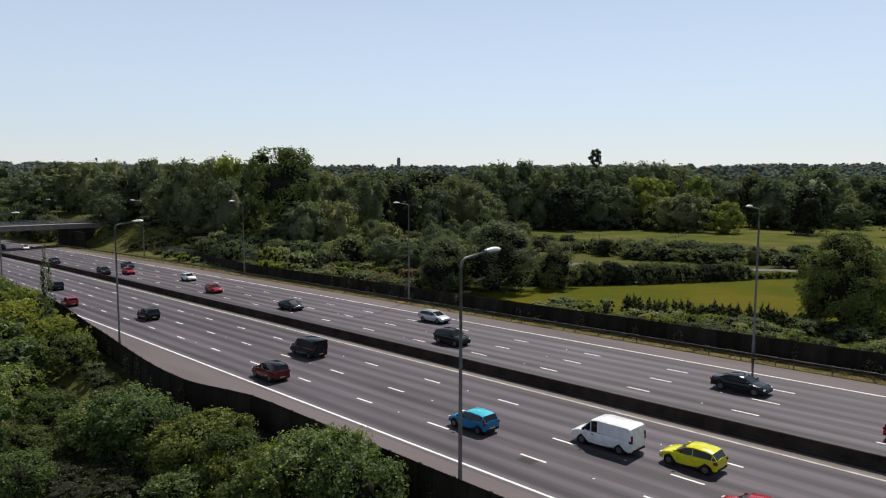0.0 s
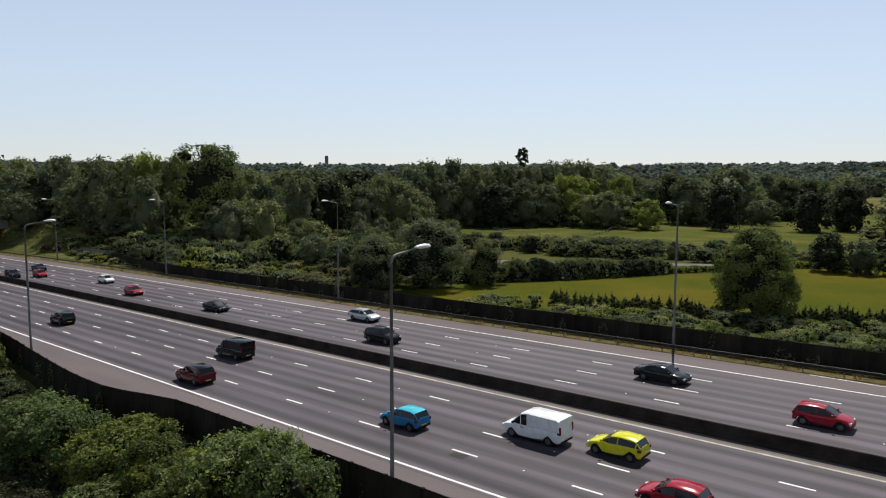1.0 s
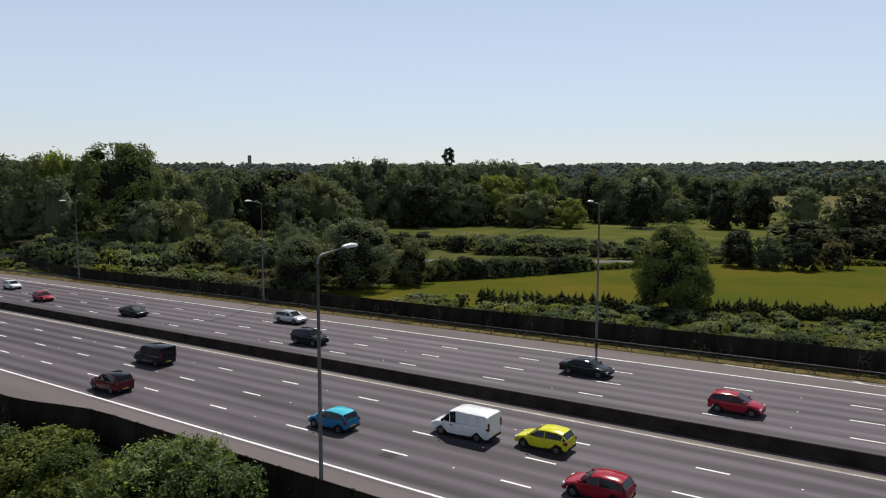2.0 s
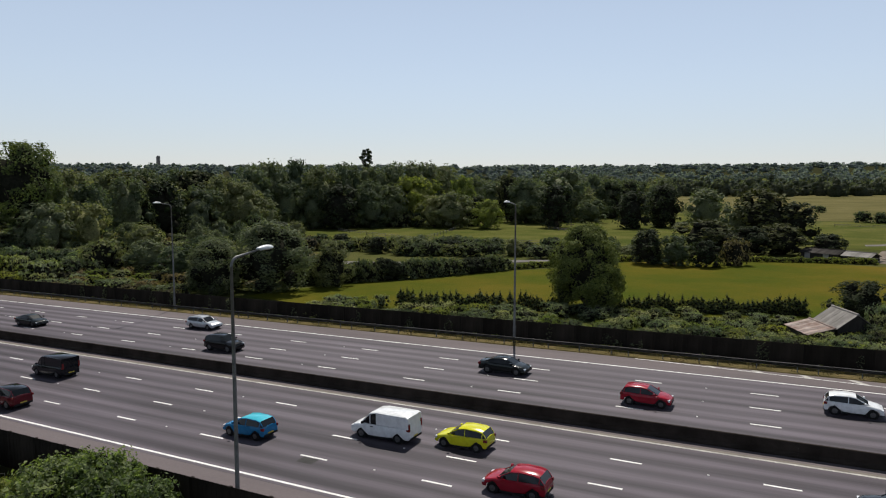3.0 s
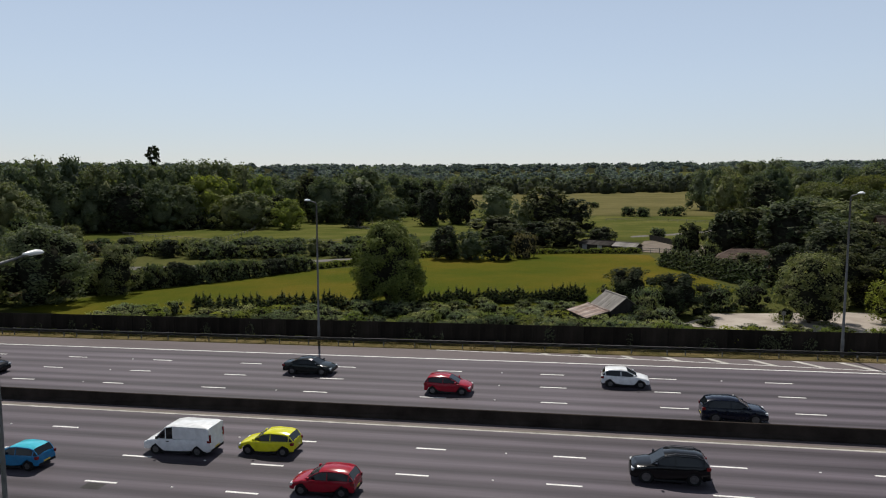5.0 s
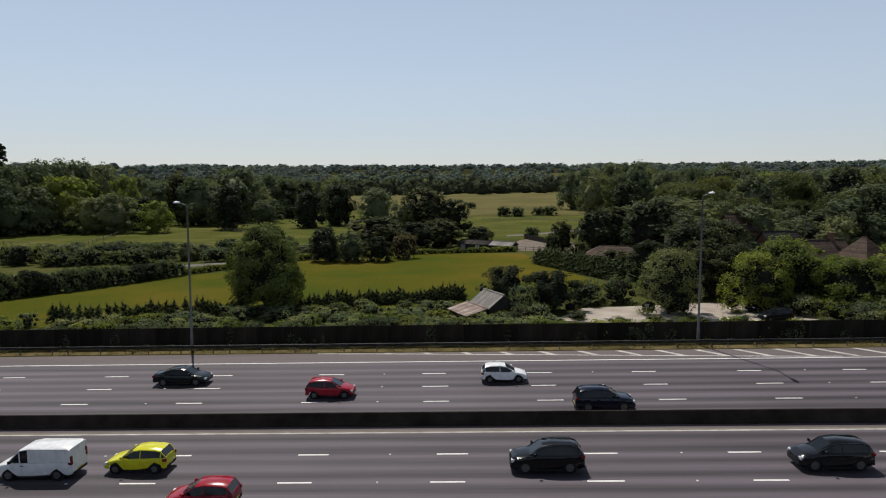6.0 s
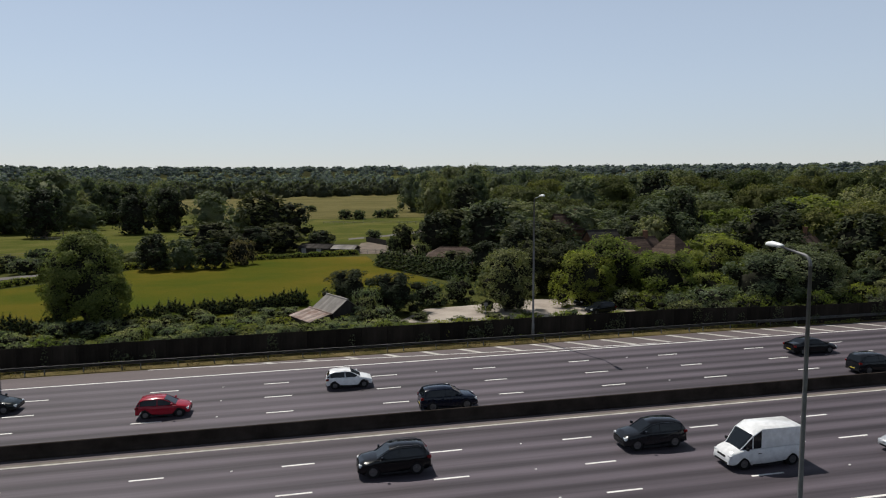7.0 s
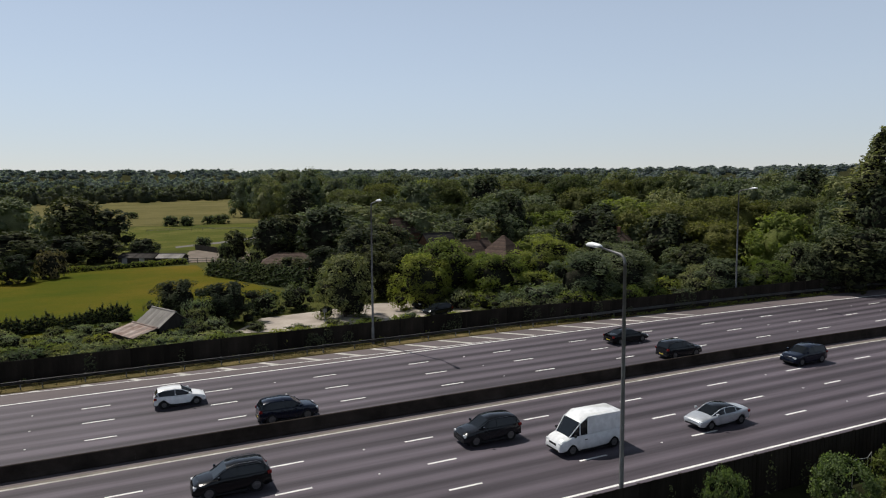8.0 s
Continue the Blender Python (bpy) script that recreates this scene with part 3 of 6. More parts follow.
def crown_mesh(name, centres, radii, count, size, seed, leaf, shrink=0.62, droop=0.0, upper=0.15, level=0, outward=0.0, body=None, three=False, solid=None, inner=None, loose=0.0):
    """Leaves over all the clumps, and inside the first `solid` of them the lumps that fill the crown, coloured by
    `inner`.
    """
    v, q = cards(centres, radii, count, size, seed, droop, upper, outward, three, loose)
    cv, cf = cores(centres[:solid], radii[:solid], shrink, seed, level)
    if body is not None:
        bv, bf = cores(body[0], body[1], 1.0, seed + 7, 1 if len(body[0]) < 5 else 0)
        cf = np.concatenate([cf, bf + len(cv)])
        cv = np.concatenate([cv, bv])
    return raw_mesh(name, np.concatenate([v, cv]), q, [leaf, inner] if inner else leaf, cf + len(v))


def clumps(seed, height, radius, low, count, top=0.6, skirt=1.0, loose=0.0, waist=0.72):
    """Boughs of leaves over a domed envelope: large ones set in, small ones over them, and the body inside."""
    g = np.random.default_rng(seed)
    c, r = [], []
    span = height - low
    p1, p2 = g.random(2) * 6.28
    blunt = 1.7 + 0.7 * top
    big = 15
    for k in range(big + count):
        u = (k + 0.5) / big if k < big else g.random() ** 0.9
        a = k * 2.4 + g.normal(0, 0.25)
        v = abs(2 * u ** waist - 1)
        wide = (1 - v ** blunt) ** (1 / blunt) * (skirt + (1 - skirt) * min(1, u * 2.5))
        wide = max(wide, (1.26 - 0.9 * waist) * skirt) if u < 0.2 else wide
        wide *= 1 + 0.13 * math.sin(2 * a + p1) + 0.09 * math.sin(3 * a + 5 * u + p2)
        s = radius * (0.30 + 0.12 * g.random() if k < big else 0.11 + 0.12 * g.random())
        q = max(0.0, radius * wide - s * ((0.95 if k < big else 0.70) - loose * (0.5 * g.random() + 0.2)))
        z = low + span * u
        c.append((math.cos(a) * q, math.sin(a) * q, min(z, height - 1.05 * s)))
        r.append((s, s * (0.9 + 0.2 * g.random()), s * (0.80 + 0.35 * g.random()) * min(1.4, max(0.8, span / (2.1 * radius)))))
    body = (np.array([(0, 0, low + 0.44 * span)]), np.array([(radius * (0.64 - 0.26 * loose), radius * (0.64 - 0.26 * loose), span * (0.40 - 0.12 * loose))]))
    if not loose:
        c.append((0, 0, low + 0.44 * span))
        r.append((radius * 0.80, radius * 0.80, span * 0.47))
    return np.array(c), np.array(r), body, big


def trunk_mesh(name, height, thick, low, radius, seed, limbs=5):
    g = np.random.default_rng(seed)
    bm = bmesh.new()
    pts = [(0, 0, -0.5), (0.02, 0, 0.4), (g.normal(0, 0.1), g.normal(0, 0.1), low), (g.normal(0, 0.2), g.normal(0, 0.2), height * 0.75)]
    tube(bm, pts, [thick * 1.5, thick, thick * 0.8, thick * 0.2], 8)
    for i in range(limbs):
        a = i * 2.4 + g.normal(0, 0.3)
        z0 = low * (0.8 + 0.5 * g.random())
        reach = radius * (0.5 + 0.3 * g.random())
        tube(bm, [(0, 0, z0), (math.cos(a) * reach * 0.5, math.sin(a) * reach * 0.5, z0 + reach * 0.5), (math.cos(a) * reach, math.sin(a) * reach, z0 + reach * 1.2)], [thick * 0.5, thick * 0.32, thick * 0.1], 6)
    return mesh_of(name, bm, BARK)


class Kind:
    """A kind of tree: a unit form whose meshes are shared by all its copies."""

    def __init__(self, name, label, category, height, radius, low, count, leaves, size, seed, leaf, thick=0.25, top=0.6, droop=0.0, form=None, shrink=0.62, far=0, deep=135, skirt=1.0, loose=0.0, inner=CROWN_SHADE, within=CROWN_SHADE, three=False, waist=0.72):
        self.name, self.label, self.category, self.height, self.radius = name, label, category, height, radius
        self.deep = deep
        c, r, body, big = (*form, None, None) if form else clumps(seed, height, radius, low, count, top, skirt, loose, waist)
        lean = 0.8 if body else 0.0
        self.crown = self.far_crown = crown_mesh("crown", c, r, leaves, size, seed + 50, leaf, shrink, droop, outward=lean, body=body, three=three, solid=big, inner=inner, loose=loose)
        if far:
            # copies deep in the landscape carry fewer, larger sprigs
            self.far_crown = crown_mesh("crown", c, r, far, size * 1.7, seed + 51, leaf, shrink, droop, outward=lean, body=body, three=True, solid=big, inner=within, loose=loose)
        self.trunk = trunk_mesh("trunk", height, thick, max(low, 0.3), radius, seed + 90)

    def put(self, x, y, height, radius=None, z=None, group="", turn=None, label=""):
        s = max(height, 0.8) / self.height
        w = (radius / self.radius) if radius else s * (0.9 + 0.25 * rng.random())
        z = terrain(x, y) if z is None else z
        ob = new(self.name)
        tagged(ob, label or self.label, self.category, group)
        ob.matrix_world = Matrix.Translation((x, y, z - 0.1)) @ Matrix.Rotation(rng.random() * 6.28 if turn is None else turn, 4, "Z") @ Matrix.Diagonal((w, w * (0.92 + 0.16 * rng.random()), s, 1))
        deep = math.hypot(x - 40, y + 30) > self.deep
        for nm, me in (("trunk", self.trunk), ("crown", self.far_crown if deep else self.crown)):
            p = new(nm, me)
            p.parent = ob
        return ob


def column_form(seed, height, radius, count):
    """Upright sprays of leaves crowded round a straight stem, ragged at the edge."""
    g = np.random.default_rng(seed)
    c, r = [], []
    for i in range(count):
        u = i / (count - 1)
        w = radius * (0.55 + 0.6 * math.sin(math.pi * (0.15 + 0.8 * u))) * (1 - 0.75 * u ** 4)
        a = i * 2.4 + g.normal(0, 0.4)
        k = w * (0.25 + 0.55 * g.random())
        c.append((math.cos(a) * k, math.sin(a) * k, height * (0.06 + 0.88 * u)))
        r.append((w * 0.42, w * 0.42, height * (0.045 + 0.02 * g.random())))
    return np.array(c), np.array(r)


def cone_form(seed, height, radius, count):
    g = np.random.default_rng(seed)
    c, r = [], []
    for i in range(count):
        u = i / (count - 1)
        w = radius * (1 - 0.72 * u ** 1.3)
        a = i * 2.4 + g.normal(0, 0.2)
        c.append((math.cos(a) * w * 0.4, math.sin(a) * w * 0.4, 0.08 * height + 0.86 * height * u))
        r.append((max(0.12, w * 0.7), max(0.12, w * 0.7), height / count * 1.4))
    return np.array(c), np.array(r)


def pine_form(seed):
    """Bare below, with uneven spreading plates of needles and a blunt top."""
    g = np.random.default_rng(seed)
    c, r = [], []
    for i in range(34):
        u = i / 33
        w = 3.3 * (0.75 + 0.45 * math.sin(9 * u)) * (1 - 0.45 * u ** 2)
        a = i * 2.4 + g.normal(0, 0.3)
        k = w * (0.3 + 0.6 * g.random())
        c.append((math.cos(a) * k, math.sin(a) * k, 12.5 + 16.5 * u))
        r.append((w * 0.36, w * 0.36, 0.75))
    return np.array(c), np.array(r)


OAKS = [Kind("oak_tree", "broad round-crowned dark green broadleaf tree", "tree", 12, 4.6, 0.4, 34 + 4 * i, 8000, 0.20, 100 + i, LEAF, 0.3, far=1700, deep=120, top=(0.4, 1.2, 0.7, 1.3)[i], skirt=0.75 + 0.1 * i, loose=0.3, within=LEAF, three=True) for i in range(4)]
PALES = [Kind("willow_tree", "grey-green willow with soft drooping foliage", "tree", 12, 4.4, 0.3, 36, 8000, 0.20, 130 + i, LEAF_PALE, 0.28, droop=0.6, far=1700, deep=120, top=0.5 + 0.7 * i, loose=0.4, within=LEAF_PALE, three=True) for i in range(2)]
LIMES = [Kind("lime_tree", "sunlit yellow-green lime tree in full leaf", "tree", 10, 4.2, 0.4, 36, 8000, 0.175, 140 + i, LEAF_LIME, 0.24, far=1700, deep=120, top=0.5 + 0.7 * i, loose=0.4, within=LEAF_LIME, three=True) for i in range(2)]
WILLOWS = [Kind("willow_tree", "broad olive-green willow with a soft billowing crown", "tree", 12, 6.2, 1.0, 60, 5200, 0.26, 145 + i, LEAF_ASH, 0.4, droop=0.5, top=(1.2, 0.7, 1.5)[i], skirt=0.72, loose=0.12, inner=LEAF_ASH, three=True, shrink=0.8) for i in range(3)]
DARKS = [Kind("yew_tree", "dense very dark green yew tree", "tree", 12, 4.3, 0.5, 44, 4200, 0.24, 150 + i, LEAF_DARK, 0.3, far=1500, deep=110, top=0.5 + 0.6 * i, loose=0.2, three=True) for i in range(2)]
SHRUBS = [Kind("hawthorn_shrub", "rounded dark green hawthorn shrub", "shrub", 3.3, 2.4, 0.0, 8, 1250, 0.15, 160 + i, LEAF, 0.08, top=0.9, far=560, deep=100, loose=0.5, three=True) for i in range(3)]
SHRUBS_PALE = [Kind("elder_shrub", "pale green elder shrub with cream flower heads", "shrub", 3.3, 2.4, 0.0, 8, 1250, 0.15, 170 + i, LEAF_ELDER, 0.08, top=0.9, far=560, deep=100, loose=0.5, three=True) for i in range(2)]
SHRUBS_LIME = [Kind("hazel_shrub", "bright yellow-green hazel shrub", "shrub", 3.3, 2.4, 0.0, 8, 1250, 0.15, 180 + i, LEAF_LIME, 0.08, top=0.9, far=560, deep=100, loose=0.5, three=True) for i in range(2)]
SHRUBS_RUST = [Kind("bramble_thicket", "brownish half-dead bramble thicket", "shrub", 3, 2.4, 0.0, 8, 1250, 0.15, 185, LEAF_RUST, 0.06, top=0.9, far=560, deep=100, loose=0.5, three=True)]
CONIFER = Kind("hedge_conifer", "small dark green hedge conifer", "conifer", 3, 0.9, 0.2, 0, 360, 0.12, 190, LEAF_CONIFER, 0.06, form=cone_form(190, 3, 0.9, 8))
CONIFER_TALL = Kind("conifer", "tall dark conifer standing above the wood", "conifer", 14, 3.4, 0.6, 0, 2200, 0.30, 191, LEAF_DARK, 0.3, form=cone_form(191, 14, 3.6, 18))
POPLAR = Kind("poplar_tree", "tall narrow Lombardy poplar in full leaf", "tree", 24, 2.9, 1.0, 0, 9000, 0.19, 192, LEAF_PALE, 0.35, form=column_form(192, 24, 2.9, 60))
BIG = Kind("sycamore_tree", "large full-crowned sycamore at the edge of the field", "tree", 12, 4.6, 1.3, 110, 26000, 0.16, 210, LEAF_SYC, 0.42, top=0.45, skirt=1.0, loose=0.15, shrink=0.75, three=True, waist=0.55)


def any_of(kinds):
    return kinds[int(rng.integers(len(kinds)))]


def polar(x, y):
    """Distance and bearing (degrees left of straight across) from the drone's hover point."""
    return math.hypot(x - 40, y + 30), math.degrees(math.atan2(40 - x, y + 30))


def scatter(kinds, count, x0, x1, y0, y1, h0, h1, group, gap=3.0, inside=None, wide=None):
    """Spread trees of mixed kinds over a stretch of the plan, keeping them apart."""
    spots = []
    tries = 0
    while len(spots) < count and tries < count * 60:
        tries += 1
        x, y = x0 + (x1 - x0) * rng.random(), y0 + (y1 - y0) * rng.random()
        if inside and not inside(x, y):
            continue
        if any((x - a) ** 2 + (y - b) ** 2 < gap * gap for a, b in spots):
            continue
        spots.append((x, y))
        h = h0 + (h1 - h0) * rng.random()
        any_of(kinds).put(x, y, h, wide * (0.8 + 0.4 * rng.random()) if wide else None, group=group)
    return spots


def plant(rows, kinds, group):
    """Single trees of known place, height and crown radius."""
    for k, (x, y, h, r) in enumerate(rows):
        rise = terrain(x, y) - 0.010 * max(-200.0, min(220.0, x - 40)) - 0.012 * max(0.0, polar(x, y)[0] - 420)
        kinds[k % len(kinds)].put(x, y, max(0.5 * h, h - rise), r, group=group)


# the large lone tree in front of the field
BIG.put(14.0, 60.5, 11.3, 4.9, turn=0.6)

# old trees standing in the pasture, and bushes beyond the field
plant([(-45.0, 224.2, 16.2, 7.0), (-41.4, 258.7, 9.9, 6.0), (-66.6, 209.3, 11.2, 6.0), (-18.1, 229.6, 13.4, 6.7), (-8.6, 241.7, 15.9, 6.6), (-88.6, 230.0, 13.6, 8.3), (-79.0, 226.0, 12.0, 6.0)], [DARKS[1], OAKS[3], LIMES[0], DARKS[0], DARKS[0], OAKS[2]], "old trees in the pasture")
plant([(10.7, 117.1, 7.2, 3.8), (16.2, 116.1, 6.2, 3.7), (22.1, 116.0, 5.4, 3.0), (26.7, 121.4, 5.7, 2.8), (19.1, 136.7, 8.4, 6.8), (28.4, 184.7, 14.7, 8.7), (8.1, 230.0, 14.4, 8.1), (34.5, 146.9, 7.2, 5.6), (27.4, 143.5, 6.7, 5.5), (36, 186, 11, 6), (22, 190, 10, 6), (44, 150, 5, 4)], [DARKS[0], OAKS[1], DARKS[1], SHRUBS_RUST[0], DARKS[1], DARKS[0], OAKS[2], DARKS[0], DARKS[1]], "trees beyond the field")

# dark trees at the near corner of the field
plant([(-35.6, 54.5, 11.0, 6.0), (-30.0, 63.5, 7.6, 3.4), (-42.4, 50.0, 8.6, 4.6), (-45.0, 52.0, 8.0, 4.0), (-61.4, 60.0, 6.0, 4.0), (-73.9, 63.0, 6.5, 4.4), (-81.1, 68.5, 9.0, 4.6), (-47, 60, 6.5, 4.2), (-40, 64, 7.5, 4.4), (-52, 62, 6.0, 4.0)], [OAKS[0], OAKS[1], OAKS[2], PALES[0], OAKS[3]], "trees at the corner of the field")


# scrub between fence and field
def field_edge(x):
    return 52.5 + 0.33 * max(0.0, x + 6)


scatter(SHRUBS[:1] + SHRUBS_PALE + SHRUBS_PALE + SHRUBS_LIME[:1], 150, -20, 50, 39.8, 60, 0.9, 2.0, "scrub behind the fence", 1.3, inside=lambda x, y: y < field_edge(x) - 1.2 and not (38 < x < 47 and 49 < y < 60) and not (x > 46 and y > 44), wide=1.35)
scatter(SHRUBS_LIME + SHRUBS, 30, -20, 84, 39.6, 41.6, 1.3, 2.6, "bushes against the fence", 2.2, wide=1.5)
scatter(SHRUBS_PALE + SHRUBS_LIME[:1], 42, 33, 50, 40.5, 49.5, 0.9, 1.7, "scrub behind the fence", 1.4, wide=1.3)
for i in range(88):
    x = -10 + 0.58 * i
    y = field_edge(x) + rng.normal(0, 0.3)
    if abs(x - 14) > 2.2 and not 40 < x < 46:
        CONIFER.put(x, y, 1.5 + 1.0 * rng.random(), 0.7 + 0.4 * rng.random(), group="young conifer hedge")

# hedges along the far side of the field
for i in range(30):
    u = i / 29
    any_of(SHRUBS + DARKS[:1]).put(-36 + u * 23.5, 63 + u * 32 - 3 * math.sin(3.1 * u), 3.4 - 0.8 * u + 1.0 * rng.random(), 1.9, group="hedge along the field")
for i in range(16):
    SHRUBS_LIME[i % 2].put(-11.5 + 0.95 * i, 97 + 1.35 * i, 1.1 + 0.5 * rng.random(), 1.0, group="low hedge beyond the field")
for i in range(30):
    x, y = 5 + 1.6 * i, 119.5 + 0.85 * i - 0.012 * i * i
    SHRUBS_LIME[i % 2].put(x, y, 1.1 + 0.5 * rng.random(), 1.25, group="low hedge beyond the field")
scatter(SHRUBS + OAKS[:1] + DARKS[:1], 46, -75, 6, 112, 137, 2.8, 4.4, "thicket beyond the lane", 2.8, wide=2.9, inside=lambda x, y: 0 < y - (121.5 + 0.22 * min(0, x)) < 16)
for i in range(22):
    u = i / 21
    for off in (0.0, 2.2):
        CONIFER.put(54.8 + off + 11 * u, 110 + off * 0.4 - 26 * u, 2.7 + 0.6 * rng.random(), 1.7, group="clipped conifer hedge beside the field")
plant([(46.4, 53.0, 2.4, 1.5), (47.2, 55.0, 3.2, 1.7), (44.6, 51.8, 1.6, 1.4), (47.6, 57.2, 4.0, 2.1), (45.4, 50.6, 1.7, 1.3), (47.0, 51.4, 2.1, 1.5), (43.6, 49.6, 1.3, 1.2), (49.0, 53.4, 2.1, 1.8), (53.5, 52.0, 1.4, 1.3), (62.0, 49.5, 1.3, 1.2), (66.5, 49.0, 1.2, 1.3), (71.5, 49.0, 1.3, 1.2), (57.5, 47.5, 1.5, 1.5)], [SHRUBS[0], SHRUBS[1], SHRUBS_LIME[0], SHRUBS_PALE[0]], "low bushes beside the yard")

# scrub and woods on the left
def scrubland(x, y):
    d, b = polar(x, y)
    return d < 215 and b > 38 and y < 118


scatter(SHRUBS[:1] + SHRUBS_PALE + SHRUBS_LIME[:1] + SHRUBS_RUST * 2, 170, -165, -42, 41, 62, 0.8, 2.3, "low scrub on the bank", 1.9, inside=scrubland, wide=1.9)
scatter(SHRUBS + SHRUBS_PALE + SHRUBS_LIME[:1] + SHRUBS_RUST * 4, 130, -160, -42, 62, 118, 2.2, 4.2, "scrub on the bank", 3.6, inside=scrubland, wide=2.8)
scatter(SHRUBS_PALE + SHRUBS + SHRUBS_LIME[:1] + OAKS[:1], 46, -128, -80, 46, 66, 3.0, 5.0, "bushes on the bank", 3.6, inside=lambda x, y: y > far_fence(x) + 2.5, wide=2.7)
scatter(OAKS[:2] + PALES[:1], 16, -130, -50, 62, 116, 5, 8, "scrub on the bank", 9, inside=scrubland)
DOME = Kind("oak_tree", "great round-topped tree rising above the wood", "tree", 24, 8.2, 7.0, 70, 9000, 0.27, 304, LEAF_SYC, 0.5, top=2.4, loose=0.2, skirt=0.8)
DOME.put(-122.8, 68.1, 26.0, 9.4, group="wood on the bank")
plant([(-260.2, 55.2, 25, 10.7), (-295.2, 51.8, 21.6, 10.7), (-341.3, 52.2, 19.8, 10.5), (-218.2, 55.8, 21.6, 8.1), (-194.8, 55.9, 20.3, 7.3), (-189.3, 59.3, 25.2, 6.3), (-163.5, 58.7, 24.9, 5.6), (-158.1, 61.1, 23.5, 6.1), (-151.7, 62.9, 24.7, 5.8), (-146.5, 66.7, 25.9, 6.3), (-140.3, 67.7, 23.2, 5), (-134.8, 58.8, 19.4, 6), (-170.5, 57.7, 19.2, 7.5), (-129.4, 76.4, 23.1, 5.9), (-149.4, 56, 16.9, 5.8), (-207.4, 56.5, 15, 7.1), (-246.9, 57.9, 16.7, 8.1), (-288.9, 56.3, 16.4, 10)], [OAKS[1], OAKS[3], OAKS[0], OAKS[0], DARKS[0], PALES[0], OAKS[2], OAKS[0], OAKS[3], LIMES[1], OAKS[1], OAKS[2], OAKS[1], OAKS[2], OAKS[3], OAKS[3], OAKS[2], DARKS[1]], "wood on the bank")
plant([(-112.0, 66.7, 13.2, 6.4), (-144.7, 115.3, 20.7, 8.5), (-82.9, 60.0, 6.9, 4.6), (-97.1, 52.0, 5.2, 3.6), (-143.8, 124.4, 17.9, 9.6), (-111.4, 76.4, 13.0, 6.1), (-143.5, 139.8, 21.9, 10.0), (-309.5, 54.0, 16.6, 14.6), (-180, 80, 22, 8), (-205, 80, 22, 9), (-240, 80, 24, 10)], [OAKS[1], DARKS[0], SHRUBS[0], SHRUBS[1], OAKS[2], OAKS[3], DARKS[1]], "wood on the bank")


plant([(-189, 48.5, 14.5, 5.8), (-172, 52.5, 7.0, 4.0), (-144, 58, 9.0, 4.6), (-181, 58, 14.0, 5.4), (-159, 57, 8.5, 4.4), (-197, 57, 17.0, 6.6), (-211, 50, 13.0, 5.4)], [OAKS[3], SHRUBS_PALE[0], OAKS[0], PALES[1], SHRUBS[2], OAKS[1]], "trees beside the bridge")
for i in range(16):
    any_of(OAKS + DARKS + SHRUBS).put(-224 - 9 * i, 40.5 - 0.0002 * (134 + 9 * i) ** 2 + 4 * rng.random(), 9 + 4 * rng.random(), 5.0, group="trees beyond the bridge")
    any_of(OAKS + DARKS).put(-226 - 10 * i, -13 - 0.0002 * (134 + 10 * i) ** 2 - 4 * rng.random(), 9 + 4 * rng.random(), 5.0, group="trees beyond the bridge")


def left_wood(x, y):
    d, b = polar(x, y)
    return (d > 215 or (b > 60 and d > 185 and y > 56)) and b > 27 and (d > 275 or b > 40)


scatter(OAKS + DARKS + PALES[:1], 60, -260, -70, 50, 270, 16, 20, "wood behind the scrub", 8.5, inside=lambda x, y: left_wood(x, y) and polar(x, y)[0] > 262, wide=6.5)
plant([(-145.8, 97, 21.3, 6.7), (-148.7, 110.1, 21.1, 6.5), (-150.1, 124.6, 22.3, 6.8), (-150.6, 139.4, 22.2, 6.5), (-142.4, 141, 21.7, 5.6), (-130.8, 138.6, 19.9, 7.3), (-141, 163.6, 24, 9.4), (-142.5, 175.7, 25.5, 8.3), (-138.4, 185.8, 26, 7.1), (-127.9, 187.8, 23.8, 8.5), (-126.5, 201.3, 24.9, 8.8), (-120.6, 211.5, 23.8, 8.6), (-114.5, 221.3, 25.4, 9.2), (-107.9, 231, 25.9, 9.4), (-99.2, 235.7, 24.1, 8.9), (-87.4, 230.5, 20.3, 6.8), (-129.5, 102.3, 19.1, 6.5), (-131.2, 116.1, 18.4, 6.8), (-119.8, 72.9, 17.8, 5.6), (-122.9, 86, 17, 6.5), (-128.2, 126.9, 16.5, 7.2), (-126, 143.3, 17.8, 8.5)], [OAKS[0], OAKS[2], OAKS[1], OAKS[3], DARKS[1], OAKS[0], OAKS[2], OAKS[1], PALES[0], OAKS[0], OAKS[3], OAKS[1], OAKS[2], OAKS[3], OAKS[1], LIMES[0], OAKS[3], DARKS[0], OAKS[1], PALES[0], PALES[1], OAKS[1]], "wood behind the scrub")
scatter(SHRUBS + DARKS, 40, -210, -60, 60, 240, 5, 8, "undergrowth at the edge of the wood", 6.0, inside=lambda x, y: left_wood(x, y) and polar(x, y)[0] < 300, wide=4.5)
scatter(OAKS + DARKS + PALES, 40, -130, 40, 300, 380, 15, 19, "wood behind the pasture", 10.0, inside=lambda x, y: polar(x, y)[1] > 10, wide=6.5)
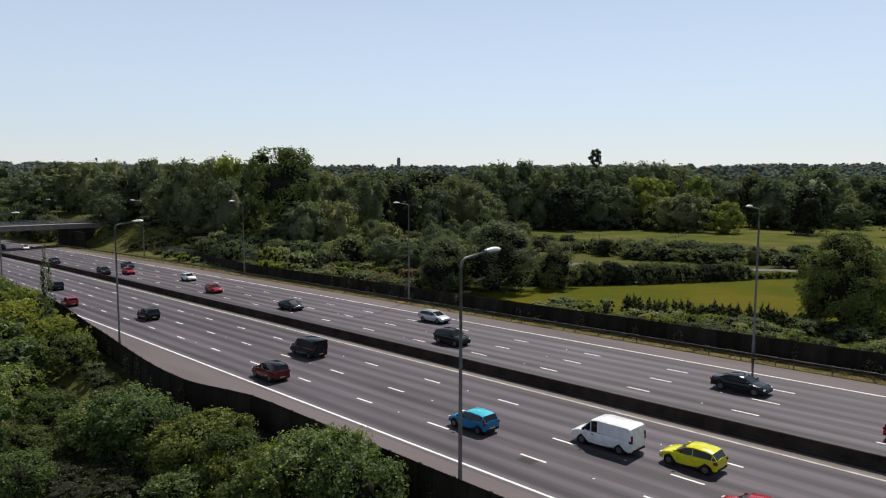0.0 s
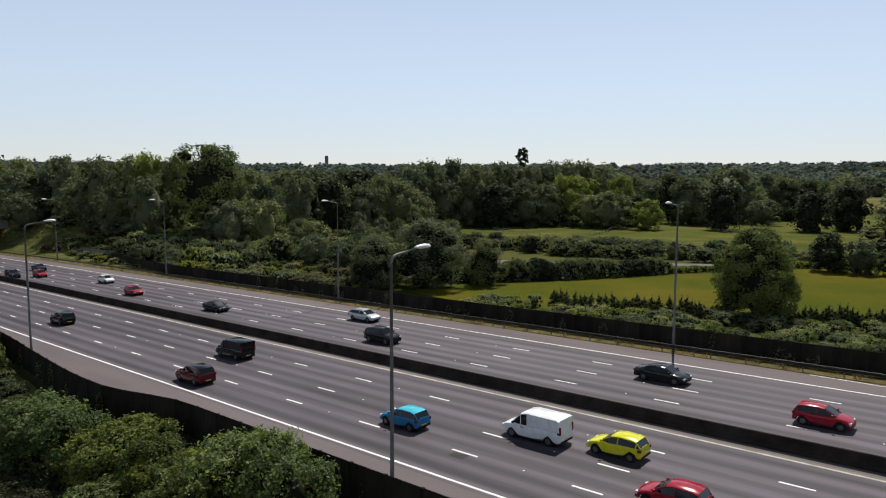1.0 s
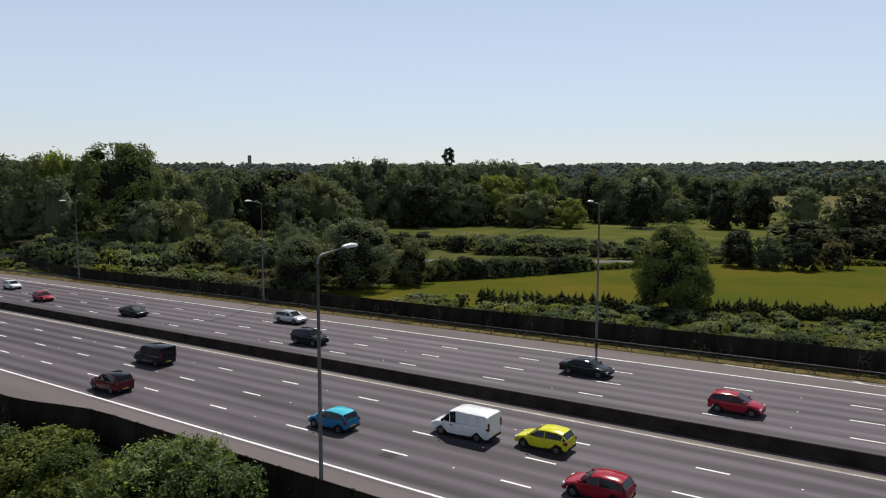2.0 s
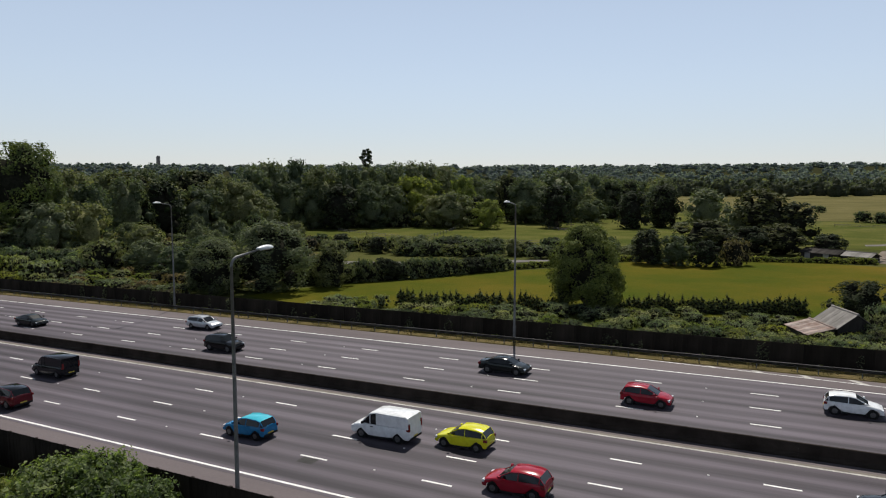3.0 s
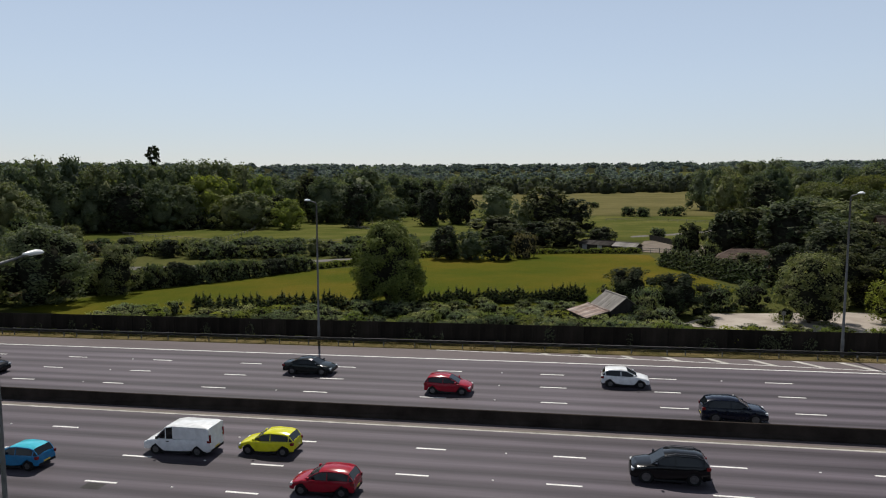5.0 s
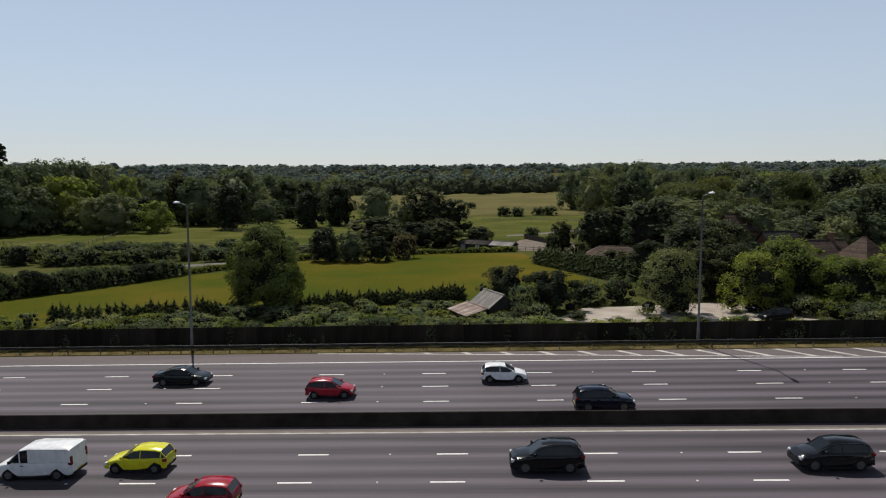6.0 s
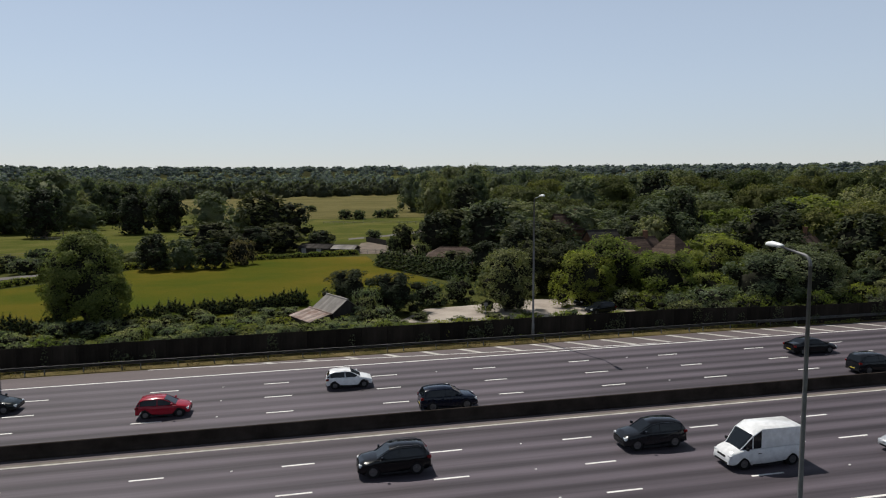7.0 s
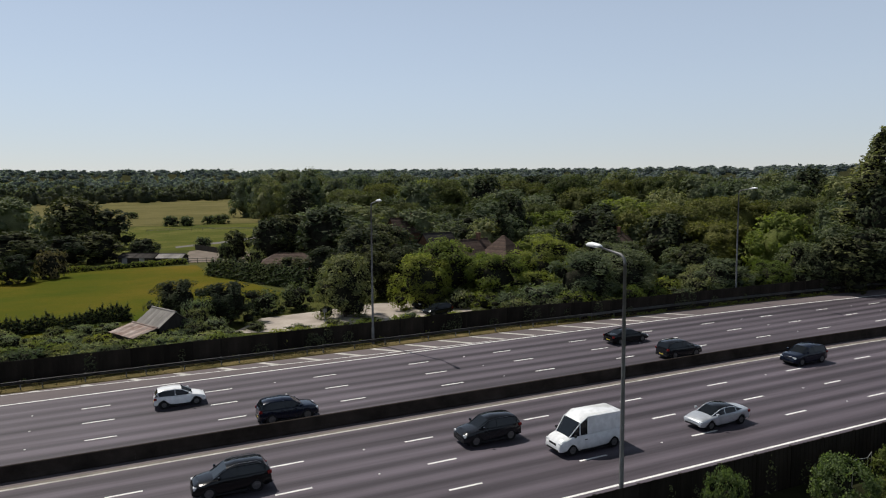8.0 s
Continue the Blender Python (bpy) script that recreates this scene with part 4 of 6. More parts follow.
plant([(-136, 177.4, 17.8, 8.7), (-118, 186.5, 16.6, 8.9), (-127.2, 182, 15.6, 6.8), (-112.1, 199.1, 15.5, 7.5), (-107.7, 207.9, 16.5, 8), (-101.3, 217.5, 20, 9.7), (-81.5, 208.9, 13.4, 8.6), (-89.4, 209.2, 12.3, 7.2), (-131.1, 159.1, 12.7, 7.1), (-78.2, 256.6, 20.6, 6), (-67.3, 250.1, 18.8, 9.6), (-59.7, 274.1, 22.9, 12.4), (-60, 248.6, 16.2, 7.8), (-53.2, 302.1, 20.3, 7.5), (-91.9, 272.5, 17.4, 8.5), (-105.6, 282.7, 20.1, 8.1), (-53.7, 286.4, 14.9, 8), (-45.2, 304.3, 18.3, 8.2)], [OAKS[3], DARKS[0], OAKS[0], OAKS[2], OAKS[1], LIMES[1], OAKS[0], OAKS[2], OAKS[2], DARKS[1], OAKS[1], OAKS[3], OAKS[0], PALES[0], OAKS[2], OAKS[0], PALES[1], OAKS[1]], "wood behind the pasture")
plant([(-128, 213, 20, 7.5), (-142, 230, 22, 8.0)], [OAKS[0], OAKS[2]], "wood behind the scrub")
PINE = Kind("pine_tree", "tall pine with a ragged top standing above the wood", "tree", 30, 3.2, 12, 0, 2600, 0.36, 193, LEAF_DARK, 0.3, form=pine_form(193), shrink=0.4)
PINE.put(-144, 244, 34.0, 4.0)

# trees and woods on the right
plant([(45.8, 63.5, 5.3, 3.4), (51.3, 58.8, 5.2, 3.5), (65.2, 55.5, 8.0, 3.9), (81.5, 61.0, 8.9, 5.4), (86.7, 54.6, 7.2, 4.6), (107.6, 75.1, 7.8, 5.2), (93.6, 44.0, 7.7, 4.9), (101.1, 45.0, 7.6, 4.6), (87.4, 44.0, 4.4, 3.5), (79.4, 114.7, 12.1, 7.4), (74.3, 131.4, 10.4, 6.0)], [DARKS[1], DARKS[1], OAKS[3], LIMES[0], LIMES[1], LIMES[0], OAKS[1], OAKS[0], SHRUBS_PALE[0], DARKS[0], DARKS[1]], "trees about the yard")
plant([(79.5, 91.7, 9.6, 5.2), (84.6, 80.0, 6.8, 4.0), (126.5, 118.6, 14.5, 4.0), (128.6, 91.0, 11.0, 7.0), (144.8, 128.4, 9.4, 7.5), (147.3, 101.9, 13.0, 8.9), (134.3, 73.5, 10.3, 5.8), (56.4, 63.5, 3.4, 2.6), (60.8, 64.6, 3.8, 2.6), (69, 70, 5.0, 3.4), (112, 60, 7, 4.5), (118, 71, 8.0, 4.6)], [DARKS[0], DARKS[1], CONIFER_TALL, DARKS[1], LIMES[1], LIMES[0], DARKS[0], SHRUBS[0], SHRUBS[1], SHRUBS[2], OAKS[3]], "trees about the yard")
plant([(174.2, 131.5, 11.7, 6.9), (194.7, 140.3, 14.1, 7.4), (213.2, 121.3, 14.6, 7.1), (121.6, 39.2, 5.5, 3.5), (114.4, 39.7, 4.6, 2.4), (83, 103.3, 8.5, 4.7), (216.9, 248.6, 20.1, 11), (219.5, 282.1, 20.7, 9.7), (207.7, 134.6, 14.7, 6.5), (241.9, 133.9, 15.7, 7.9), (135.9, 85.3, 8.1, 3.7), (109.5, 67.9, 5.6, 3), (145, 46.6, 9.5, 3.8), (128.4, 38.7, 7.7, 3.8), (122.6, 54.3, 6.9, 3.8)], [OAKS[1], OAKS[0], OAKS[3], LIMES[1], LIMES[0], DARKS[0], DARKS[1], OAKS[1], PALES[0], OAKS[2], OAKS[1], OAKS[3], OAKS[0], OAKS[3], DARKS[1], OAKS[1]], "trees beside the slip road")
scatter(WILLOWS + OAKS[:2], 24, 80, 330, 62, 300, 10, 13, "wood on the right", 11, inside=lambda x, y: 170 < polar(x, y)[0] < 235 and polar(x, y)[1] < -15, wide=7.6)
scatter(OAKS + WILLOWS + WILLOWS + DARKS[:1], 46, 80, 380, 62, 330, 14.5, 19, "wood on the right", 12, inside=lambda x, y: 235 < polar(x, y)[0] < 360 and polar(x, y)[1] < -13, wide=8.8)
scatter(OAKS + DARKS, 16, 72, 120, 95, 150, 7.5, 10.5, "trees round the houses", 5.5, inside=lambda x, y: polar(x, y)[0] < 172 and polar(x, y)[1] < -17 and math.hypot(x - 102, y - 86) > 9 and y - 95 > (x - 100) * 0.6 and math.hypot(x - 100.6, y - 108) > 11 and abs(x - 40 - 0.39 * (y + 30)) > 7 and abs(x - 40 - 0.43 * (y + 30)) > 6, wide=5.2)
scatter(OAKS + SHRUBS[:1] + WILLOWS[:1], 34, 88, 178, 40, 100, 3.4, 6.0, "undergrowth beside the slip road", 3.9, wide=3.3, inside=lambda x, y: x > 99 and y > far_fence(x) + 4.6 and math.hypot(x - 102, y - 86) > 10 and math.hypot(x - 127, y - 80) > 9)
scatter(SHRUBS + SHRUBS_LIME[:1], 26, 82, 138, 34, 47, 2.0, 3.4, "bushes behind the fence", 2.6, wide=2.1, inside=lambda x, y: far_fence(x) + 2.9 < y < far_fence(x) + 7)
scatter(PALES + PALES + OAKS[:2], 70, 90, 330, 300, 470, 17, 22, "willow wood", 9.5, inside=lambda x, y: polar(x, y)[1] < -9.5, wide=7.5)
plant([(100.5, 365.5, 20.7, 8.8), (112.9, 373.5, 22.3, 10.1), (130.2, 400.7, 25, 10.9), (146.8, 407.2, 26.7, 11.6), (143.5, 335.7, 19.9, 9.5), (166.6, 360, 21.9, 10.3), (139, 295.3, 16, 7.4), (189, 373.4, 23.8, 10.9), (86, 149.2, 11.1, 7.1), (96.1, 167.2, 11.3, 6.9), (84.6, 165, 8.9, 5.1), (124.6, 205.3, 12.2, 5.7), (139.9, 220.9, 11.7, 8), (174.7, 282.2, 18.9, 12.1), (173.2, 249.9, 15.1, 8.1), (203.3, 290.9, 20.1, 9.7), (114, 150.5, 8.4, 5.1), (122.8, 152.1, 8.4, 5.3), (152.2, 165.1, 14.6, 9.1), (155.2, 151.5, 13, 7.2), (153.8, 181.3, 12.8, 7.1), (217.3, 224.3, 19.2, 11.6)], [PALES[0], PALES[1], PALES[0], OAKS[1], PALES[0], OAKS[3], PALES[1], PALES[0], OAKS[1], OAKS[3], OAKS[0], PALES[1], LIMES[1], LIMES[0], OAKS[2], OAKS[3], OAKS[2], OAKS[1], OAKS[1], OAKS[2], PALES[0], OAKS[3]], "willow wood beyond the houses")
plant([(113.2, 100.9, 11.5, 3.2), (124.7, 115.1, 13.6, 4.4), (126.1, 104.9, 6.7, 4.2), (139.3, 110.5, 9.2, 4.4), (140.2, 101.1, 11.6, 5.7), (185.1, 161.2, 14.2, 8.9), (253.2, 234.9, 21.7, 9.2), (142.2, 82.5, 12.1, 9.0), (156.1, 87.2, 12.7, 8.4), (140.8, 67.1, 9.3, 7.0), (175.8, 95.7, 13.1, 8.0), (140.1, 52.9, 11.4, 5.6), (186, 83.6, 12.8, 8.6), (223.2, 140.1, 16.4, 9.4), (244, 176.1, 18.2, 9.7), (284.6, 176.3, 20.4, 6.8), (276.6, 154.4, 20.3, 9), (160.9, 58.8, 11.9, 3.6), (285.8, 233, 21.4, 8.9), (256.4, 219.2, 18.8, 8.5), (219.1, 97.7, 14.4, 9.0)], [CONIFER_TALL, DARKS[0], PALES[1], LIMES[1], DARKS[1], OAKS[0], OAKS[2], WILLOWS[0], WILLOWS[1], WILLOWS[2], WILLOWS[1], LIMES[0], WILLOWS[0], OAKS[0], OAKS[3], OAKS[2], DARKS[0], OAKS[2], OAKS[1], WILLOWS[2], WILLOWS[1]], "large trees in the wood on the right")
plant([(131.3, 34.8, 8.6, 4.5), (136.3, 34.6, 9.6, 5), (127.9, 36.1, 7.1, 2.9), (152.6, 44.4, 15.3, 4.4)], [DARKS[0], DARKS[1], DARKS[0], DARKS[1]], "dark trees at the foot of the poplars")
POPLAR.put(155.5, 46.5, 25.5, 5.8)
POPLAR.put(161.0, 44.5, 23.5, 5.0)

plant([(92.5, 53.5, 4.4, 3.0), (88.0, 61.0, 6.6, 4.2), (76.5, 57.0, 7.4, 3.8), (103.5, 67.0, 7.6, 4.6)], [LIMES[1], LIMES[0]], "trees about the yard")
plant([(76, 84, 9.2, 4.2), (84, 96, 9.4, 4.6), (71, 88, 6.4, 3.4), (73, 69, 7.0, 3.6), (79, 71, 7.0, 3.6), (76, 76, 7.5, 3.8)], [DARKS[0], DARKS[1]], "dark yews round the houses")

plant([(83.0, 51.0, 2.8, 2.2), (86.0, 50.0, 3.0, 2.4), (89.5, 49.0, 3.2, 2.4), (93.0, 48.5, 3.0, 2.2), (80.5, 54.0, 3.0, 2.2), (77.5, 55.5, 2.4, 1.8)], [SHRUBS_LIME[0], SHRUBS_PALE[0], SHRUBS_LIME[1]], "bushes under the limes")
plant([(88.5, 101.0, 8.6, 5.0), (81.0, 88.0, 8.6, 4.6)], DARKS, "dark yews round the houses")

plant([(63.5, 136.3, 6.8, 2.8), (60.7, 133.7, 4.6, 2.0), (69.7, 127.2, 9.8, 5.0), (67.1, 95.1, 4.2, 4.0), (64.6, 118.0, 4.1, 2.0)], [DARKS[0], SHRUBS[0], DARKS[0], DARKS[1], SHRUBS[1]], "dark trees about the bungalow")

# bushes on the straw-coloured meadow
for x, y, h in ((59, 297, 5.0), (65, 295, 4.6), (76, 305, 4.2), (81, 303, 4.8), (45, 395, 4), (98, 200, 4.5), (84, 186, 6), (79, 176, 5.5), (60, 176, 3.2)):
    any_of(SHRUBS).put(x, y, h, h * 0.75, group="bushes on the meadow")

# tall leafy trees on the near side, below the drone
NEAR = [Kind("sycamore_tree", "leafy young sycamore on the slope below the fence", "tree", 5.5, 2.6, 0.3, 70, 8000, 0.125, 220 + i, m, 0.10, top=1.1 if i % 2 else 0.8, shrink=0.4, far=3000, deep=72, loose=1.2) for i, m in enumerate((LEAF_NEAR, LEAF_SYC, LEAF_LIME, LEAF_NEAR))]
near_rows = [(-14.1, -11.5, 5.0, 3.0, 0), (-16.1, -13.3, 3.8, 2.4, 3), (-10.3, -10.9, 4.7, 2.3, 0), (-4.3, -9.8, 4.0, 2.6, 1), (-6.4, -10.6, 3.6, 2.2, 1), (-0.7, -9.7, 3.6, 2.0, 1), (-0.1, -10.3, 2.9, 1.8, 2), (6.0, -8.6, 4.3, 2.5, 0), (8.8, -7.9, 4.3, 2.1, 3), (3.5, -9.0, 3.2, 1.7, 1), (-40.0, -13.1, 5.3, 3.1, 3), (-32.4, -15.7, 4.2, 2.8, 3), (-10.2, -19.7, 3.3, 1.9, 3), (-19.4, -17.4, 2.2, 1.9, 1), (-23.6, -14.5, 3.6, 2.2, 1), (-42.9, -8.6, 4.9, 2.8, 2), (-37.1, -8.5, 3.7, 2.3, 1), (-54.3, -8.0, 4.2, 3.3, 2), (-56.8, -10.2, 4.5, 3.7, 1), (2.3, -9.8, 2.7, 1.9, 3), (-1.0, -12.3, 2.7, 2.0, 0), (11.0, -8.2, 4.1, 2.0, 0), (-49.3, -13.0, 5.9, 3.7, 3), (-56.2, -9.6, 6.0, 3.2, 2), (-77.9, -8.7, 6.4, 3.6, 1), (-63.0, -7.6, 5.4, 2.8, 2), (-70.0, -8.0, 5.6, 3.0, 1), (-19.2, -21.8, 5.3, 3.0, 0), (-28, -21, 5.6, 3.6, 3), (-38, -20, 6, 3.8, 1), (-64, -12, 6.6, 3.8, 2), (-46, -18, 6.5, 3.8, 0), (-88, -11, 7, 4, 2), (-58, -16, 7, 4.2, 1), (-74, -15, 7.5, 4.2, 2)]
for x, y, h, r, k in near_rows:
    NEAR[k].put(x, y, h, r, group="young trees below the fence")
for k, (x, y, h, r) in enumerate([(22.4, -6.9, 3.4, 1.1), (24.3, -7.0, 3.6, 0.9), (72.0, -7.6, 3.5, 1.3), (65.2, -6.6, 3.5, 0.9), (76.4, -8.0, 3.5, 1.4), (79.5, -7.5, 3.2, 1.4), (-80, -10, 7, 4), (-95, -10, 7, 4)]):
    NEAR[(k + 1) % 4].put(x, y, h, r, group="young trees below the fence")
for i in range(20):
    x = -34 + 2.1 * i + rng.normal(0, 0.4)
    any_of(SHRUBS).put(x, near_fence(x) - 2.0 - 0.6 * rng.random(), 1.2 + 0.5 * rng.random(), 1.3, group="bushes at the foot of the near fence")
# Very dark bushes added to stand in for the deep shade between the near trees.
SHADE_BUSH = Kind("shade_bush", "low very dark bush standing in for shade under the trees", "shrub", 1.6, 1.6, 0.0, 10, 700, 0.10, 245, LEAF_DARK, 0.05, top=0.9, loose=0.8)
for x, y in ((-13.1, -17.1), (-12.7, -15.7), (-10.4, -15.0), (-9.7, -13.7), (-8.1, -12.7), (-9.8, -17.2), (-7.9, -16.3), (-6.5, -15.1), (-5.6, -14.0), (-4.4, -12.8), (-11.0, -18.1), (-13.5, -18.0)):
    SHADE_BUSH.put(x, y, 0.9 + 0.6 * rng.random(), 1.5 + 0.5 * rng.random(), group="ivy under the near trees")
SAPLING = Kind("poplar_tree", "slender young poplar rising above the bushes", "tree", 10, 0.9, 0.5, 0, 1300, 0.12, 240, LEAF_PALE, 0.09, form=column_form(240, 10, 0.9, 26), shrink=0.4)
SAPLING.put(-47.2, -8.2, 12.4, 0.85)


# ---- far woods and hedgerows, as one mass ----
FAR_LEAF = foliage("far_wood_leaf", (0.061, 0.071, 0.052), (0.081, 0.093, 0.067), (0.104, 0.112, 0.081), 0.42, 0.0, 0.045)
# Pale and bluish: the haze of distance is put into this leaf colour.
HAZE_LEAF = foliage("haze_wood_leaf", (0.132, 0.159, 0.180), (0.157, 0.186, 0.209), (0.186, 0.213, 0.228), 0.45, 0.0, 0.03)


def far_wood(name, spots, label, seed, per=90, size=1.0, leaf=None):
    """Many tree crowns in one mesh: domes reaching the ground, lumps and sprigs over them."""
    g = np.random.default_rng(seed)
    cs, rs, bc, br = [], [], [], []
    for x, y, h, r in spots:
        z = terrain(x, y)
        bc.append((x, y, z + h * 0.32))
        br.append((r * 0.84, r * 0.84, h * 0.48))
        for k in range(5):
            a = k * 1.4 + g.random() * 1.2
            u = (0.15, 0.50, 0.55, 0.55, 0.65)[k]
            q = r * (0.46 + 0.16 * g.random())
            cs.append((x + math.cos(a) * r * u, y + math.sin(a) * r * u, z + h * ((0.86, 0.66, 0.58, 0.50, 0.28)[k] + 0.06 * g.normal())))
            rs.append((q, q, min(q * 1.1, h * 0.30)))
    cs, rs = np.array(cs), np.array(rs)
    me = crown_mesh(name, cs, rs, per * len(spots), size, seed + 1, leaf or FAR_LEAF, shrink=0.7, upper=0.5, body=(np.array(bc), np.array(br)), three=True, loose=0.4)
    ob = new(name, me)
    return tagged(ob, label, "woodland", kind="stuff")


def belt(count, d0, d1, b0, b1, h0, h1, r0, r1, keep=None):
    out = []
    tries = 0
    while len(out) < count and tries < count * 20:
        tries += 1
        d, b = d0 + (d1 - d0) * rng.random(), radians(b0 + (b1 - b0) * rng.random())
        x, y = 40 - d * math.sin(b), -30 + d * math.cos(b)
        if y < 60 or (keep and not keep(d, math.degrees(b), x, y)):
            continue
        out.append((x, y, h0 + (h1 - h0) * rng.random(), r0 + (r1 - r0) * rng.random()))
    return out


def tree_lines(distances, b0, b1, cover, h0, h1, r0, r1, seed):
    """Hedgerows: rows of touching trees across the view, with gaps, each slightly aslant."""
    g = np.random.default_rng(seed)
    out = []
    for d in distances:
        slant = g.normal(0, 0.10)
        b = b0
        on = g.random() < cover
        left = 4 + 10 * g.random()
        while b < b1:
            dd = d * (1 + slant * math.sin(radians(b * 3 + seed)) + 0.03 * g.normal())
            r = r0 + (r1 - r0) * g.random()
            step = math.degrees(r * 1.25 / dd)
            if on:
                out.append((40 - dd * math.sin(radians(b)), -30 + dd * math.cos(radians(b)), h0 + (h1 - h0) * g.random(), r))
            b += step
            left -= step
            if left < 0:
                on = g.random() < cover
                left = (3 + 9 * g.random()) * (1.0 if on else 0.6)
    return out


far_wood("far_woodland", belt(400, 370, 620, 14, 80, 12, 20, 4.5, 10, lambda d, b, x, y: b > 26 or d > 440), "dark mass of mixed woodland behind the pasture", 31, 78, 1.12)
far_wood("far_woodland", belt(310, 420, 700, -66, -16, 10, 18, 4.5, 10), "mixed woodland on the rising ground", 33, 78, 1.12)
far_wood("far_woodland", belt(600, 600, 1250, 16, 78, 9, 17, 5, 12), "continuous woodland on the far slope", 34, 36, 1.62)
far_wood("far_woodland", belt(450, 680, 1250, -64, -17, 8, 16, 5, 12), "continuous woodland on the far slope", 35, 36, 1.62)
far_wood("far_woodland", tree_lines((765, 785, 815, 840), -19, 16, 0.97, 8, 18, 4, 9, 35), "dark belt of trees behind the straw-coloured meadow", 40, 66, 1.12)
far_wood("far_woodland", tree_lines((1020, 1250, 1500, 1780), -20, 18, 0.66, 5, 15, 4, 10, 36) + belt(170, 860, 1000, -20, 18, 5, 13, 4, 9) + belt(300, 1300, 1950, -20, 18, 6, 14, 5, 12), "hedgerow trees between far fields", 36, 42, 1.38, HAZE_LEAF)
far_wood("far_woodland", belt(620, 1250, 1950, 14, 80, 10, 17, 9, 14), "wooded slope below the horizon", 37, 36, 1.50, HAZE_LEAF)
far_wood("far_woodland", belt(400, 1250, 1950, -66, -17, 10, 16, 9, 14), "wooded slope below the horizon", 38, 36, 1.50, HAZE_LEAF)
far_wood("far_woodland", belt(1000, 1950, 2500, -66, 82, 8, 15, 12, 22), "wooded ridge along the horizon", 39, 36, 1.75, HAZE_LEAF)


# ---- creepers on the far fence, weeds along the verges ----
def leaf_patch(name, spots, per, size, spread, leaf, label, seed):
    """Tufts and creepers: little heaps of leaves at (x, y, z, width, height)."""
    g = np.random.default_rng(seed)
    cs = np.array([(x, y, z + h * 0.45) for x, y, z, w, h in spots])
    rs = np.array([(w, spread, h * 0.55) for x, y, z, w, h in spots])
    v, q = cards(cs, rs, per * len(spots), size, seed, 0.2, 0.3)
    return tagged(new(name, raw_mesh(name, v, q, leaf)), label, "weeds", kind="stuff")


def fence_spots(count, x0, x1, line, off, h0, h1, base=0.0):
    out = []
    for _ in range(count):
        x = x0 + (x1 - x0) * rng.random()
        y = line(x) + off + rng.normal(0, 0.08)
        h = h0 + (h1 - h0) * rng.random()
        out.append((x, y, road_z(x, y) + base * rng.random(), 0.25 + 0.5 * rng.random(), h))
    return out


leaf_patch("ivy", fence_spots(46, -60, 120, far_fence, -0.10, 0.9, 2.1), 110, 0.075, 0.10, LEAF_PALE, "grey-green creepers climbing the far fence", 51)
leaf_patch("weeds", fence_spots(420, -130, 150, far_fence, -0.75, 0.2, 0.55), 26, 0.075, 0.35, LEAF_LIME, "green weeds along the foot of the far fence", 53)
leaf_patch("weeds", fence_spots(300, -120, 140, rail_y, 0.1, 0.15, 0.5), 22, 0.07, 0.30, LEAF_RUST, "brown dry weeds under the crash barrier", 55)
leaf_patch("weeds", fence_spots(260, -120, 120, rail_y, 1.0, 0.2, 0.5), 22, 0.07, 0.40, LEAF_RUST, "dry yellow weeds on the verge", 57)
leaf_patch("weeds", fence_spots(60, -40, -22, near_fence, 1.4, 0.2, 0.8), 40, 0.07, 0.6, LEAF_LIME, "green weeds on the near shoulder's edge", 59)
leaf_patch("ivy", fence_spots(26, -35, 120, near_fence, -0.14, 1.0, 2.2), 50, 0.08, 0.12, LEAF, "dark creepers on the near fence", 61)

bank_spots = []
while len(bank_spots) < 900:
    x, y = -205 + 150 * rng.random(), 40.5 + 22 * rng.random()
    if y > far_fence(x) + 0.6:
        bank_spots.append((x, y, terrain(x, y), 0.35 + 0.5 * rng.random(), 0.3 + 0.7 * rng.random()))
leaf_patch("tall_grass", bank_spots[:450], 22, 0.16, 0.5, LEAF_LIME, "tufts of tall green grass on the bank", 63)
leaf_patch("tall_grass", bank_spots[450:], 22, 0.16, 0.5, LEAF_RUST, "tufts of tall straw-coloured grass on the bank", 65)

